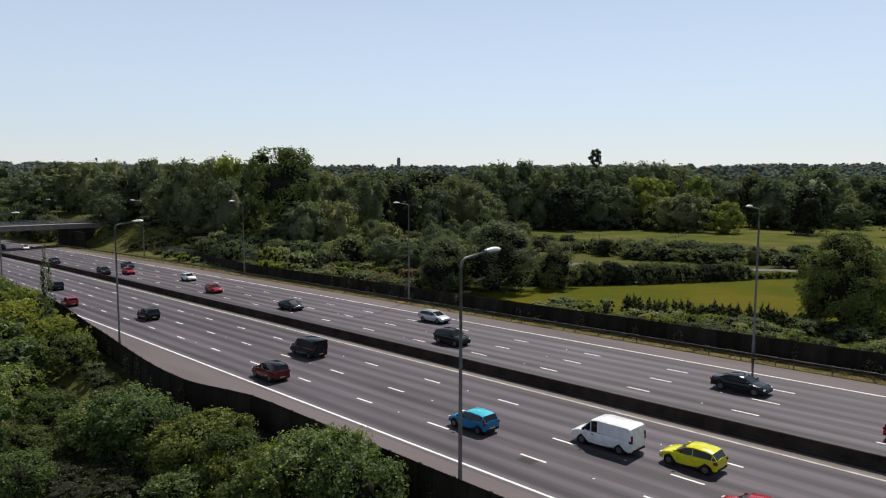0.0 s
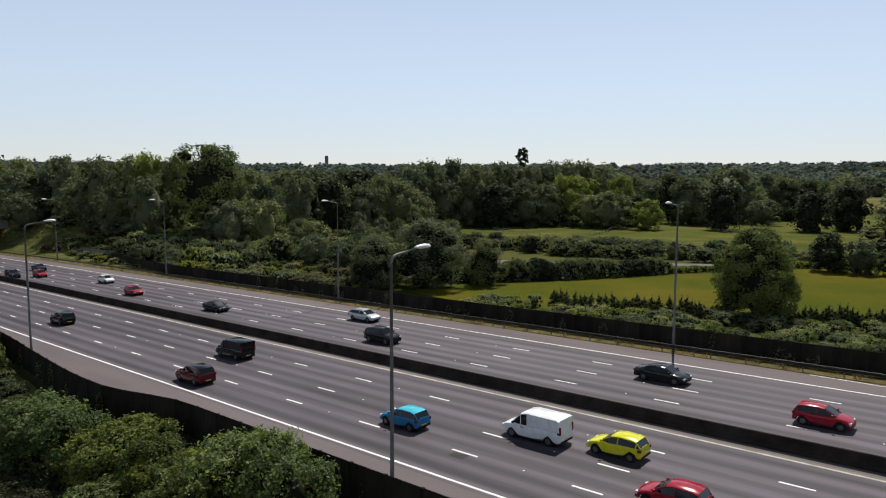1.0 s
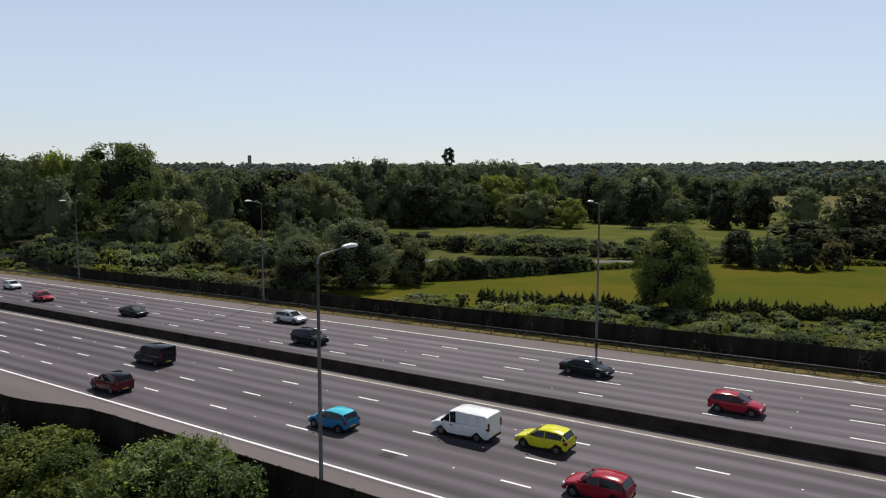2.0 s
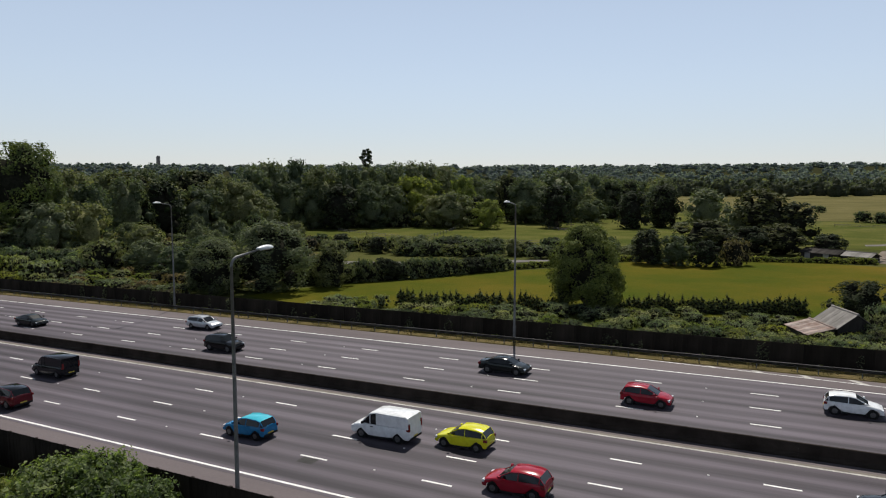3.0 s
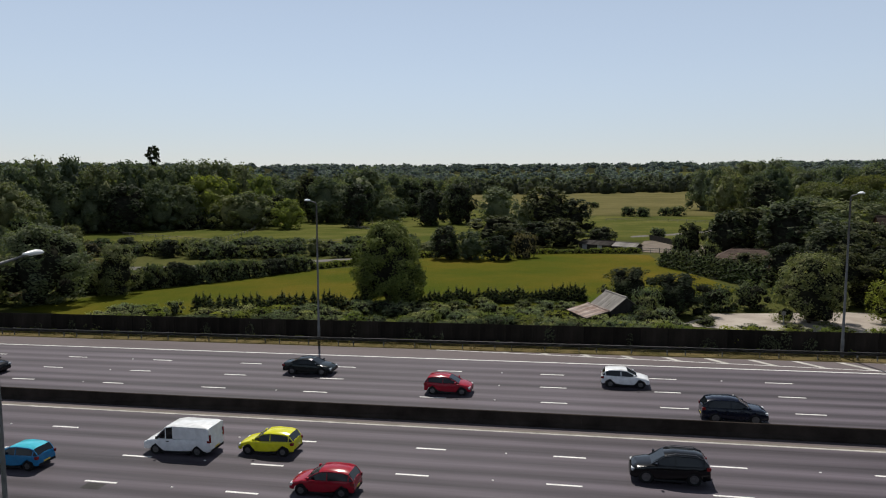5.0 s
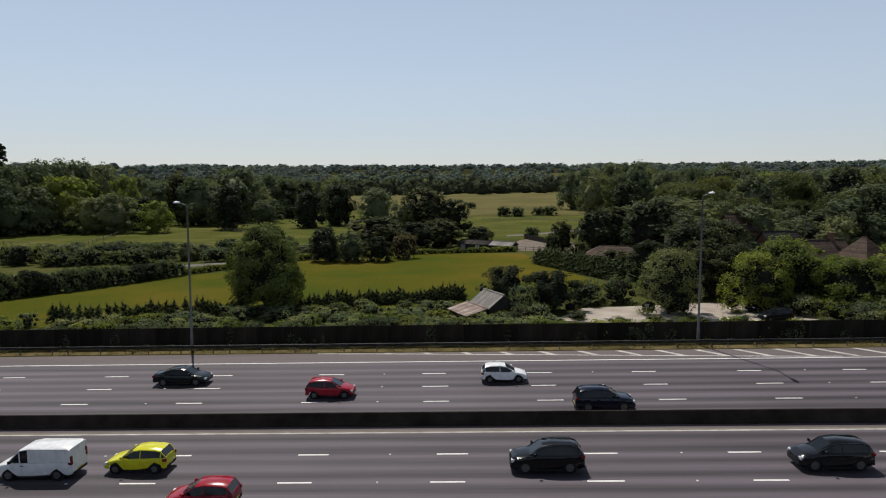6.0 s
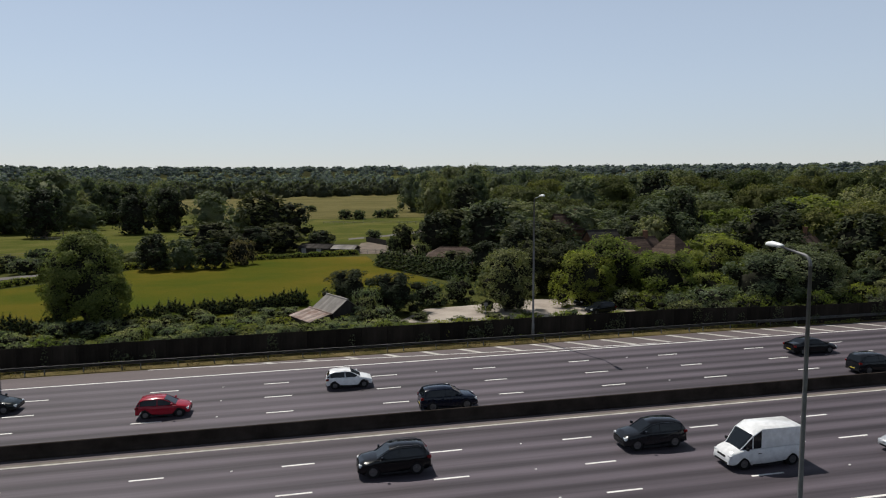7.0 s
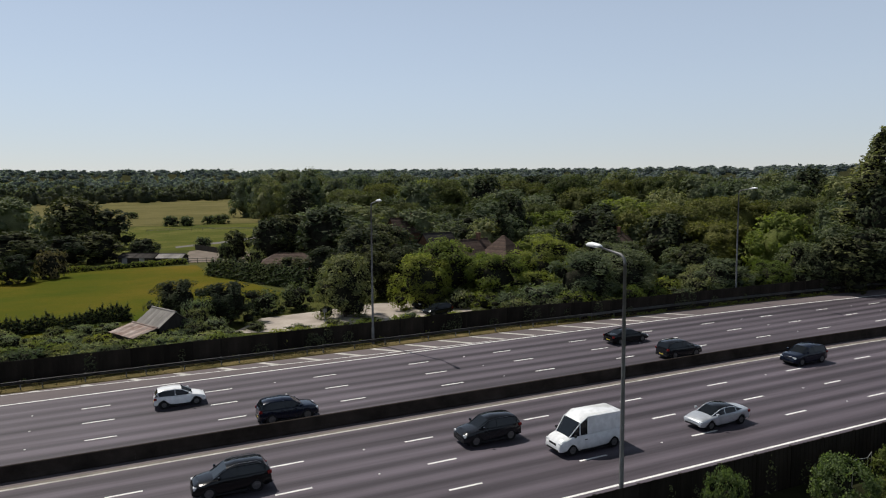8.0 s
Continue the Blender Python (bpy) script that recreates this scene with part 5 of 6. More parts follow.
# ---- street lamps ----
def street_lamp(x, y, reach, height, label):
    """A tapered steel column, a bent arm of the given reach across the road, and a flat lantern."""
    lamp = empty("street_lamp", Matrix.Translation((x, y, road_z(x, y))), label, "street lamp", "motorway lamp columns")
    s = 1 if reach > 0 else -1
    bm = bmesh.new()
    tube(bm, [(0, 0, -0.3), (0, 0, 0.0), (0, 0, 1.6), (0, 0, 1.7), (0, 0, height * 0.6), (0, 0, height - 0.5)], [0.15, 0.15, 0.145, 0.115, 0.095, 0.075], 12)
    part("column", bm, STEEL_DARK, lamp, smooth_shade=True)
    bm = bmesh.new()
    box(bm, -0.07, 0.07, -s * 0.16 - 0.01, -s * 0.16 + 0.01, 0.5, 1.2)
    part("access_door", bm, STEEL_DARK, lamp)
    bm = bmesh.new()
    pts = [(0, 0, height - 0.55)]
    for k in range(7):
        a = k / 6 * radians(80)
        pts.append((0, s * 0.45 * (1 - math.cos(a)), height - 0.5 + 0.45 * math.sin(a)))
    end = pts[-1]
    pts.append((0, reach - s * 0.55, end[2] + 0.22))
    tube(bm, pts, [0.07] * 8 + [0.045], 10)
    part("arm", bm, STEEL_DARK, lamp, smooth_shade=True)
    bm = bmesh.new()
    rings = []
    z0 = end[2] + 0.24
    for u, w, h in ((-0.62, 0.06, 0.05), (-0.5, 0.12, 0.09), (-0.2, 0.17, 0.14), (0.15, 0.20, 0.17), (0.42, 0.17, 0.13), (0.55, 0.08, 0.06)):
        rings.append([bm.verts.new((math.cos(q) * w, reach - s * 0.05 + s * u, z0 + 0.03 + max(math.sin(q), -0.35) * h)) for q in [2 * math.pi * j / 12 for j in range(12)]])
    for r0, r1 in zip(rings, rings[1:]):
        for k in range(12):
            bm.faces.new((r0[k], r0[(k + 1) % 12], r1[(k + 1) % 12], r1[k]))
    bm.faces.new(rings[0][::-1])
    bm.faces.new(rings[-1])
    bmesh.ops.recalc_face_normals(bm, faces=bm.faces[:])
    head = part("lantern", bm, LAMP_SHELL, lamp, "pale grey lantern hood", True)
    bm = bmesh.new()
    box(bm, -0.14, 0.14, reach - s * 0.25 - 0.28, reach - s * 0.25 + 0.42, z0 - 0.05, z0 - 0.02)
    bmesh.ops.bevel(bm, geom=bm.edges[:], offset=0.012, segments=2)
    part("lens", bm, LAMP_GLASS, head)
    return lamp


for x, y, tall in ((-88.5, -4.0, 14.0), (-36.3, -4.2, 14.0), (15.25, -5.0, 13.83), (61.2, -3.9, 13.6)):
    street_lamp(x, y, 2.45, tall, "tall grey steel lamp column beside the near fence")
for x in (-202.0, -137.3, -86.9, -37.2, 13.1, 62.7, 112.5):
    street_lamp(x, 37.25 + bend(x), -2.4, 14.45, "tall grey steel lamp column behind the crash barrier")


# ---- overbridge ----
bridge = new("overbridge")
tagged(bridge, "concrete road bridge with steel parapets over the motorway", "bridge", kind="structure")
BX = -203.0
deck_z = 1.9
bm = bmesh.new()
box(bm, BX - 5.5, BX + 5.5, -26, 46, deck_z, deck_z + 1.1)
bmesh.ops.bevel(bm, geom=bm.edges[:], offset=0.05, segments=1)
part("deck", bm, BRIDGE_CONCRETE, bridge)
for sx in (-5.3, 5.3):
    bm = bmesh.new()
    box(bm, BX + sx - 0.25, BX + sx + 0.25, -26, 46, deck_z + 1.1, deck_z + 1.45)
    part("parapet_edge", bm, BRIDGE_CONCRETE, bridge)
    for k in range(29):
        bm = bmesh.new()
        box(bm, BX + sx - 0.04, BX + sx + 0.04, -26 + 2.5 * k - 0.04, -26 + 2.5 * k + 0.04, deck_z + 1.45, deck_z + 2.5)
        part("parapet_post", bm, STEEL, bridge)
    for zz in (1.75, 2.1, 2.45):
        bm = bmesh.new()
        box(bm, BX + sx - 0.03, BX + sx + 0.03, -26, 46, deck_z + zz - 0.05, deck_z + zz + 0.05)
        part("parapet_rail", bm, STEEL, bridge)
for y0, y1 in ((-14, -6), (36.5, 44)):
    bm = bmesh.new()
    box(bm, BX - 5, BX + 5, y0, y1, -8, deck_z)
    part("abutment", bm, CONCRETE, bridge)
for sx in (-3.5, 0, 3.5):
    bm = bmesh.new()
    tube(bm, [(BX + sx, 16.4, -6), (BX + sx, 16.4, deck_z)], [0.45, 0.45], 16)
    part("pier", bm, CONCRETE, bridge)
# wing wall and the pale end of the far fence
bm = bmesh.new()
box(bm, BX + 5.0, BX + 16, 38.0, 38.5, -6, 1.2)
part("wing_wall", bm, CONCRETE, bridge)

# ---- vehicles ----
def paint(name, colour, rough=0.2, metal=0.0):
    m, n, l, b = material(name, rough, metal, 0.25)
    v = coords(n, l)
    dust = noise_of(n, l, v, 2.5, 4.0)
    dark = tuple(0.82 * c for c in colour)
    l.new(ramp(n, l, dust, [(0.35, dark), (0.65, colour)]), b.inputs["Base Color"])
    b.inputs["Coat Weight"].default_value = 0.15
    b.inputs["Coat Roughness"].default_value = 0.08
    return m


CAR_GLASS, n, l, b = material("car_glass", 0.10, 0.0, 0.35)
b.inputs["Base Color"].default_value = (0.006, 0.008, 0.010, 1)
TYRE = plain("tyre_rubber", (0.012, 0.012, 0.012), (0.025, 0.025, 0.025), 6.0, 0.85)
RIM = plain("alloy_rim", (0.09, 0.09, 0.095), (0.17, 0.17, 0.175), 8.0, 0.4, 0.6, spec=0.4)
TRIM = plain("black_trim", (0.012, 0.012, 0.013), (0.028, 0.028, 0.030), 5.0, 0.6)
HEADLIGHT, n, l, b = material("headlight_glass", 0.08)
b.inputs["Base Color"].default_value = (0.62, 0.64, 0.66, 1)
TAILLIGHT, n, l, b = material("tail_light_glass", 0.15)
b.inputs["Base Color"].default_value = (0.15, 0.008, 0.008, 1)
PLATE_W, n, l, b = material("plate_white", 0.5)
b.inputs["Base Color"].default_value = (0.65, 0.65, 0.62, 1)
PLATE_Y, n, l, b = material("plate_yellow", 0.5)
b.inputs["Base Color"].default_value = (0.62, 0.48, 0.06, 1)


def resized(form, k, kz=None):
    """A form scaled along and across by k, upwards by kz."""
    length, width, shoulder, roof, wr, axles = form
    kz = kz or k
    return (length * k, width * (0.5 + 0.5 * k), [(x * k, z * kz) for x, z in shoulder], [(x * k, z * kz) for x, z in roof], wr * kz, tuple(a * k for a in axles))


def along(points, x):
    """Height at x of a profile of (x, z) corners."""
    for (x0, z0), (x1, z1) in zip(points, points[1:]):
        if x0 <= x <= x1:
            return z0 + (z1 - z0) * (x - x0) / (x1 - x0)
    return points[0][1] if x < points[0][0] else points[-1][1]


# length, width, shoulder line (x, z), roof line (x, z), wheel radius, axles; the front points to +x
FORMS = {
    "hatchback": (3.90, 1.72, [(-1.95, 0.72), (-1.88, 0.98), (-1.6, 1.02), (0.68, 0.97), (1.05, 0.92), (1.62, 0.80), (1.88, 0.66), (1.95, 0.55)],
                  [(-1.88, 0.98), (-1.62, 1.38), (-1.25, 1.47), (-0.35, 1.50), (0.15, 1.43), (1.02, 0.93)], 0.31, (-1.22, 1.22)),
    "saloon": (4.70, 1.83, [(-2.35, 0.70), (-2.28, 1.00), (-1.65, 1.05), (0.85, 0.96), (1.25, 0.92), (2.0, 0.78), (2.28, 0.64), (2.35, 0.52)],
               [(-1.72, 1.04), (-0.95, 1.36), (-0.4, 1.43), (0.1, 1.43), (0.45, 1.36), (1.25, 0.93)], 0.33, (-1.42, 1.42)),
    "estate": (4.65, 1.82, [(-2.32, 0.72), (-2.26, 0.98), (-2.0, 1.02), (0.85, 0.96), (1.25, 0.92), (1.95, 0.80), (2.25, 0.66), (2.32, 0.54)],
               [(-2.26, 0.99), (-1.95, 1.38), (-1.5, 1.48), (-0.2, 1.51), (0.4, 1.43), (1.22, 0.93)], 0.33, (-1.38, 1.42)),
    "suv": (4.60, 1.90, [(-2.30, 0.82), (-2.24, 1.10), (-1.9, 1.14), (0.75, 1.10), (1.15, 1.06), (1.95, 0.96), (2.22, 0.80), (2.30, 0.62)],
            [(-2.22, 1.11), (-1.92, 1.55), (-1.5, 1.66), (-0.3, 1.69), (0.3, 1.60), (1.12, 1.07)], 0.37, (-1.36, 1.38)),
    "van": (5.0, 1.95, [(-2.50, 0.90), (-2.47, 1.10), (-2.2, 1.12), (0.9, 1.10), (1.5, 1.06), (2.2, 0.92), (2.44, 0.72), (2.50, 0.58)],
            [(-2.47, 1.10), (-2.42, 1.88), (-2.2, 1.96), (0.2, 1.98), (0.75, 1.88), (1.62, 1.06)], 0.34, (-1.55, 1.52)),
    "high_van": (5.6, 2.0, [(-2.80, 0.95), (-2.77, 1.25), (-2.5, 1.28), (1.2, 1.24), (1.8, 1.18), (2.5, 1.02), (2.74, 0.78), (2.80, 0.60)],
                 [(-2.77, 1.25), (-2.72, 2.30), (-2.5, 2.42), (0.45, 2.44), (1.12, 2.08), (1.95, 1.17)], 0.36, (-1.85, 1.75)),
}

for name_, k_ in (("hatchback", 0.95), ("suv", 0.92), ("saloon", 0.96), ("estate", 0.96), ("van", 0.93), ("high_van", 0.87)):
    FORMS[name_] = resized(FORMS[name_], k_, 0.95)


def body_mesh(form, mat):
    length, width, shoulder, roof, wr, axles = FORMS[form]
    xs = sorted(set([p[0] for p in shoulder] + [a + d for a in axles for d in (-0.42, 0.0, 0.42)] + [-length / 2 + 0.12, length / 2 - 0.12, 0.0]))
    bm = bmesh.new()
    rings = []
    for x in xs:
        e = abs(x) / (length / 2)
        w = width / 2 * (1 - 0.30 * max(0.0, e - 0.72) ** 1.3 / 0.28 ** 1.3 * 0.55)
        zt = along(shoulder, x)
        zb = 0.20 + 0.10 * max(0.0, e - 0.8) / 0.2
        # the sill rises into wheel arches
        for a in axles:
            d = abs(x - a)
            if d < 0.42:
                zb = max(zb, 0.30 + math.sqrt(max(0.0, 0.42 ** 2 - d * d)) * 0.9)
        zb = min(zb, zt - 0.12)
        h = zt - zb
        side = [(w * 0.90, zb), (w * 0.985, zb + 0.10 * h), (w, zb + 0.45 * h), (w * 0.985, zb + 0.74 * h), (w * 0.93, zb + 0.93 * h), (w * 0.80, zt), (w * 0.42, zt + 0.025), (0, zt + 0.03)]
        ring = [bm.verts.new((x, y, z)) for y, z in side] + [bm.verts.new((x, -y, z)) for y, z in side[-2::-1]]
        rings.append(ring)
    for r0, r1 in zip(rings, rings[1:]):
        for k in range(len(r0) - 1):
            bm.faces.new((r0[k], r0[k + 1], r1[k + 1], r1[k]))
    bm.faces.new(rings[0])
    bm.faces.new(rings[-1][::-1])
    bmesh.ops.recalc_face_normals(bm, faces=bm.faces[:])
    sharp = [e for e in bm.edges if len(e.link_faces) == 2 and e.calc_face_angle() > radians(24)]
    bmesh.ops.bevel(bm, geom=sharp, offset=0.045, segments=2, affect="EDGES", clamp_overlap=True)
    return mesh_of("body", bm, mat)


def cabin_meshes(form, mat, roof_mat, van):
    """The glasshouse: glass, roof skin and pillars as three meshes."""
    length, width, shoulder, roof, wr, axles = FORMS[form]
    w0 = width / 2
    glass, skin = bmesh.new(), bmesh.new()
    rows = []
    n = len(roof)
    for i, (x, z) in enumerate(roof):
        belt = along(shoulder, x) - 0.015
        if i in (0, n - 1):
            sec = [(w0 * 0.80, belt), (w0 * 0.76, belt + 0.004), (w0 * 0.5, belt + 0.01)]
        else:
            tuck = 0.92 if van else 0.77
            sec = [(w0 * 0.93, belt), (w0 * tuck, z - 0.07), (w0 * (tuck - 0.12), z)]
        rows.append((x, sec))
    for i in range(n - 1):
        (x0, s0), (x1, s1) = rows[i], rows[i + 1]
        ends = i in (0, n - 2)
        for sgn in (1, -1):
            def quad(bm, a, b):
                pts = [(x0, sgn * s0[a][0], s0[a][1]), (x0, sgn * s0[b][0], s0[b][1]), (x1, sgn * s1[b][0], s1[b][1]), (x1, sgn * s1[a][0], s1[a][1])]
                vs = []
                for p in pts:
                    if not vs or (Vector(p) - vs[-1].co).length > 1e-4:
                        vs.append(bm.verts.new(p))
                if len(vs) > 2:
                    bm.faces.new(vs)
            side_glass = (i == n - 3) if van else True
            if van and i == n - 2:
                side_glass = True
            quad(glass if side_glass and not (van and i < n - 3) else skin, 0, 1)
            quad(glass if i == n - 2 or (i == 0 and not van) else skin, 1, 2)
        mid = glass if i == n - 2 or (i == 0 and not van) else skin
        pts = [(x0, s0[2][0], s0[2][1]), (x0, -s0[2][0], s0[2][1]), (x1, -s1[2][0], s1[2][1]), (x1, s1[2][0], s1[2][1])]
        mid.faces.new([mid.verts.new(p) for p in pts])
    for bm in (glass, skin):
        bmesh.ops.remove_doubles(bm, verts=bm.verts[:], dist=1e-4)
        bmesh.ops.recalc_face_normals(bm, faces=bm.faces[:])
    bmesh.ops.solidify(skin, geom=skin.faces[:], thickness=0.012)
    pillars = []

    def pillar(p, q, r0, r1):
        bm = bmesh.new()
        tube(bm, [p, q], [r0, r1], 6)
        pillars.append(mesh_of("pillar", bm, mat))

    for sgn in (1, -1):
        for i in range(n - 1):
            (x0, s0), (x1, s1) = rows[i], rows[i + 1]
            pillar((x0, sgn * s0[1][0], s0[1][1] + 0.004), (x1, sgn * s1[1][0], s1[1][1] + 0.004), 0.032, 0.032)
        for i in range(1, n - 1):
            if van and i < n - 3:
                continue
            x, s = rows[i]
            if i in (1, 3) or (van and i >= n - 3):
                pillar((x, sgn * s[0][0], s[0][1]), (x, sgn * s[1][0], s[1][1]), 0.035, 0.03)
    return mesh_of("window_glass", glass, CAR_GLASS), mesh_of("roof", skin, roof_mat), pillars


def wheel_meshes(r):
    tyre, rim = bmesh.new(), bmesh.new()
    prof = [(-0.10, r - 0.11), (-0.11, r - 0.04), (-0.08, r), (0.08, r), (0.11, r - 0.04), (0.10, r - 0.11)]
    rings = [[tyre.verts.new((math.cos(2 * math.pi * k / 20) * q, y, math.sin(2 * math.pi * k / 20) * q)) for k in range(20)] for y, q in prof]
    for r0, r1 in zip(rings, rings[1:]):
        for k in range(20):
            tyre.faces.new((r0[k], r0[(k + 1) % 20], r1[(k + 1) % 20], r1[k]))
    q = r - 0.11
    bmesh.ops.create_cone(rim, cap_ends=True, segments=20, radius1=q, radius2=q, depth=0.16, matrix=Matrix.Rotation(radians(90), 4, "X"))
    for s in (-1, 1):
        for k in range(5):
            a = 2 * math.pi * k / 5
            m = Matrix.Rotation(a, 4, "Y")
            box(rim, -0.035, 0.035, s * 0.088 - 0.012, s * 0.088 + 0.012, 0.03, q - 0.01, m)
    return mesh_of("tyre", tyre, TYRE), mesh_of("rim", rim, RIM)


WHEELS = {}


def car(form, x, y, heading, mat, label, roof_mat=None, rails=False, z=None, turn=None):
    length, width, shoulder, roof, wr, axles = FORMS[form]
    van = "van" in form
    names = {"hatchback": "hatchback_car", "saloon": "saloon_car", "estate": "estate_car", "suv": "suv_car", "van": "panel_van", "high_van": "high_roof_van"}
    zz = road_z(x, y) if z is None else z
    rz = (0 if heading > 0 else 180) if turn is None else turn
    tilt = -math.degrees(math.atan(0.0171)) * (1 if heading > 0 else -1)
    ob = empty(names[form], pose(x, y + bend(x), zz + 0.008, 0, tilt if z is None else 0, rz), label, "van" if van else "car", "traffic on the motorway" if z is None else "vehicles in the yard")
    shell = body_mesh(form, mat)
    glass, skin, pillars = cabin_meshes(form, mat, roof_mat or mat, van)
    for me in (shell, skin):
        me.shade_smooth()
        me.set_sharp_from_angle(angle=radians(38))
    part("body", shell, None, ob)
    part("window_glass", glass, None, ob, "dark tinted windows")
    part("roof", skin, None, ob, "contrasting roof panel" if roof_mat else "")
    for me in pillars:
        part("pillar", me, None, ob)
    if wr not in WHEELS:
        WHEELS[wr] = wheel_meshes(wr)
    for ax in axles:
        for sy in (-1, 1):
            hub = new("wheel", WHEELS[wr][0])
            hub.parent = ob
            hub.location = (ax, sy * (width / 2 - 0.115), wr)
            tagged(hub, "black rubber tyre")
            r = new("rim", WHEELS[wr][1])
            r.parent = hub
            # dark liner behind the wheel
            bm = bmesh.new()
            bmesh.ops.create_cone(bm, cap_ends=True, segments=16, radius1=wr + 0.06, radius2=wr + 0.06, depth=0.34, matrix=Matrix.Translation((ax, sy * (width / 2 - 0.24), wr)) @ Matrix.Rotation(radians(90), 4, "X"))
            part("wheel_arch", bm, TRIM, ob)
    fx, rx_ = length / 2, -length / 2
    zl = along(shoulder, fx - 0.12)
    for sy in (-1, 1):
        bm = bmesh.new()
        box(bm, fx - 0.36, fx - 0.055, sy * width * 0.36 - 0.14, sy * width * 0.36 + 0.14, zl - 0.16, zl + 0.0)
        bmesh.ops.bevel(bm, geom=bm.edges[:], offset=0.03, segments=2)
        part("headlight", bm, HEADLIGHT, ob, "clear headlight glass")
        bm = bmesh.new()
        zt = along(shoulder, rx_ + 0.05)
        hi = 0.36 if van else 0.02
        box(bm, rx_ - 0.012, rx_ + 0.22, sy * width * 0.415 - 0.075, sy * width * 0.415 + 0.065, zt - 0.17, zt + hi - 0.02)
        bmesh.ops.bevel(bm, geom=bm.edges[:], offset=0.025, segments=2)
        part("tail_light", bm, TAILLIGHT, ob, "red tail light glass")
        bm = bmesh.new()
        mx = roof[-1][0] - 0.28
        box(bm, mx - 0.07, mx + 0.06, sy * (width / 2 + 0.10) - 0.10, sy * (width / 2 + 0.10) + 0.06, along(shoulder, mx) + 0.02, along(shoulder, mx) + 0.17)
        bmesh.ops.bevel(bm, geom=bm.edges[:], offset=0.03, segments=2)
        part("door_mirror", bm, TRIM if van else mat, ob)
        bm = bmesh.new()
        for hx in ((-0.55, 0.42) if not van else (0.55,)):
            box(bm, hx - 0.1, hx + 0.1, sy * (width / 2 + 0.004) - 0.018, sy * (width / 2 + 0.004) + 0.018, 0.86, 0.90)
        part("door_handle", bm, TRIM if van else mat, ob)
        bm = bmesh.new()
        box(bm, -length * 0.20, length * 0.20, sy * (width / 2 - 0.05) - 0.05, sy * (width / 2 - 0.05) + 0.05, 0.17, 0.27)
        part("sill", bm, TRIM, ob)
        if rails:
            bm = bmesh.new()
            zr = roof[3][1]
            tube(bm, [(roof[1][0] + 0.2, sy * width * 0.36, roof[1][1] + 0.02), (roof[2][0], sy * width * 0.36, roof[2][1] + 0.05), (roof[3][0], sy * width * 0.36, zr + 0.05), (roof[4][0] - 0.1, sy * width * 0.36, roof[4][1] + 0.03)], [0.02] * 4, 6)
            part("roof_rail", bm, RIM, ob, "silver roof rail")
    for bx, nm, mt in ((fx - 0.03, "front_plate", PLATE_W), (rx_ + 0.01, "rear_plate", PLATE_Y)):
        bm = bmesh.new()
        box(bm, bx - 0.02, bx + 0.02, -0.26, 0.26, 0.40, 0.51)
        part(nm, bm, mt, ob)
    bm = bmesh.new()
    box(bm, fx - 0.10, fx + 0.012, -width * 0.33, width * 0.33, 0.30, 0.40)
    box(bm, fx - 0.12, fx - 0.005, -width * 0.20, width * 0.20, 0.54, zl - 0.08)
    part("grille", bm, TRIM, ob)
    bm = bmesh.new()
    box(bm, rx_ - 0.015, rx_ + 0.12, -width * 0.40, width * 0.40, 0.28, 0.42)
    bmesh.ops.bevel(bm, geom=bm.edges[:], offset=0.02, segments=1)
    part("rear_bumper", bm, TRIM, ob)
    return ob


RED = paint("paint_red", (0.30, 0.008, 0.022))
RED_DARK = paint("paint_dark_red", (0.11, 0.006, 0.012))
BLACK = paint("paint_black", (0.004, 0.0043, 0.0055), 0.16)
NAVY = paint("paint_navy", (0.004, 0.007, 0.018), 0.16)
GREY = paint("paint_grey", (0.009, 0.010, 0.013), 0.16)
SLATE = paint("paint_slate", (0.006, 0.008, 0.011), 0.16)
SILVER = paint("paint_silver", (0.50, 0.52, 0.55), 0.3, 0.5)
WHITE = paint("paint_white", (0.76, 0.77, 0.78))
BLUE = paint("paint_blue", (0.015, 0.18, 0.38))
BLUE_ROOF = paint("paint_pale_blue", (0.06, 0.46, 0.58))
YELLOW = paint("paint_yellow", (0.62, 0.60, 0.015))
GREEN = paint("paint_green", (0.004, 0.008, 0.008))

# near carriageway, towards the bridge
car("suv", -16.4, 2.2, -1, RED_DARK, "dark red crossover with black roof in the slow lane", BLACK)
car("van", -21.2, 9.4, -1, GREY, "dark grey panel van in the third lane")
car("suv", -55.0, 6.0, -1, SLATE, "slate grey crossover in the second lane")
car("hatchback", -75.7, 2.1, -1, RED, "small red hatchback in the slow lane")
car("suv", -96.6, 5.8, -1, NAVY, "dark blue crossover far along the road")
car("hatchback", 6.4, 5.3, -1, BLUE, "bright blue hatchback with pale turquoise roof", BLUE_ROOF)
car("van", 15.2, 8.9, -1, WHITE, "white panel van in the third lane")
car("hatchback", 20.8, 9.6, -1, YELLOW, "bright yellow hatchback in the third lane")
car("hatchback", 26.3, 4.9, -1, RED, "bright red hatchback in the second lane")
car("suv", 44.8, 9.4, -1, BLACK, "black off-road car with silver roof rails", None, True)
car("suv", 61.1, 9.5, -1, GREY, "dark grey off-road car in the third lane", BLACK)
car("high_van", 66.0, 5.6, -1, WHITE, "white high-roof van in the second lane")
car("saloon", 76.5, 4.9, -1, SILVER, "silver saloon with black roof in the second lane", BLACK)
car("suv", 94.9, 12.7, -1, NAVY, "dark blue off-road car in the fast lane")

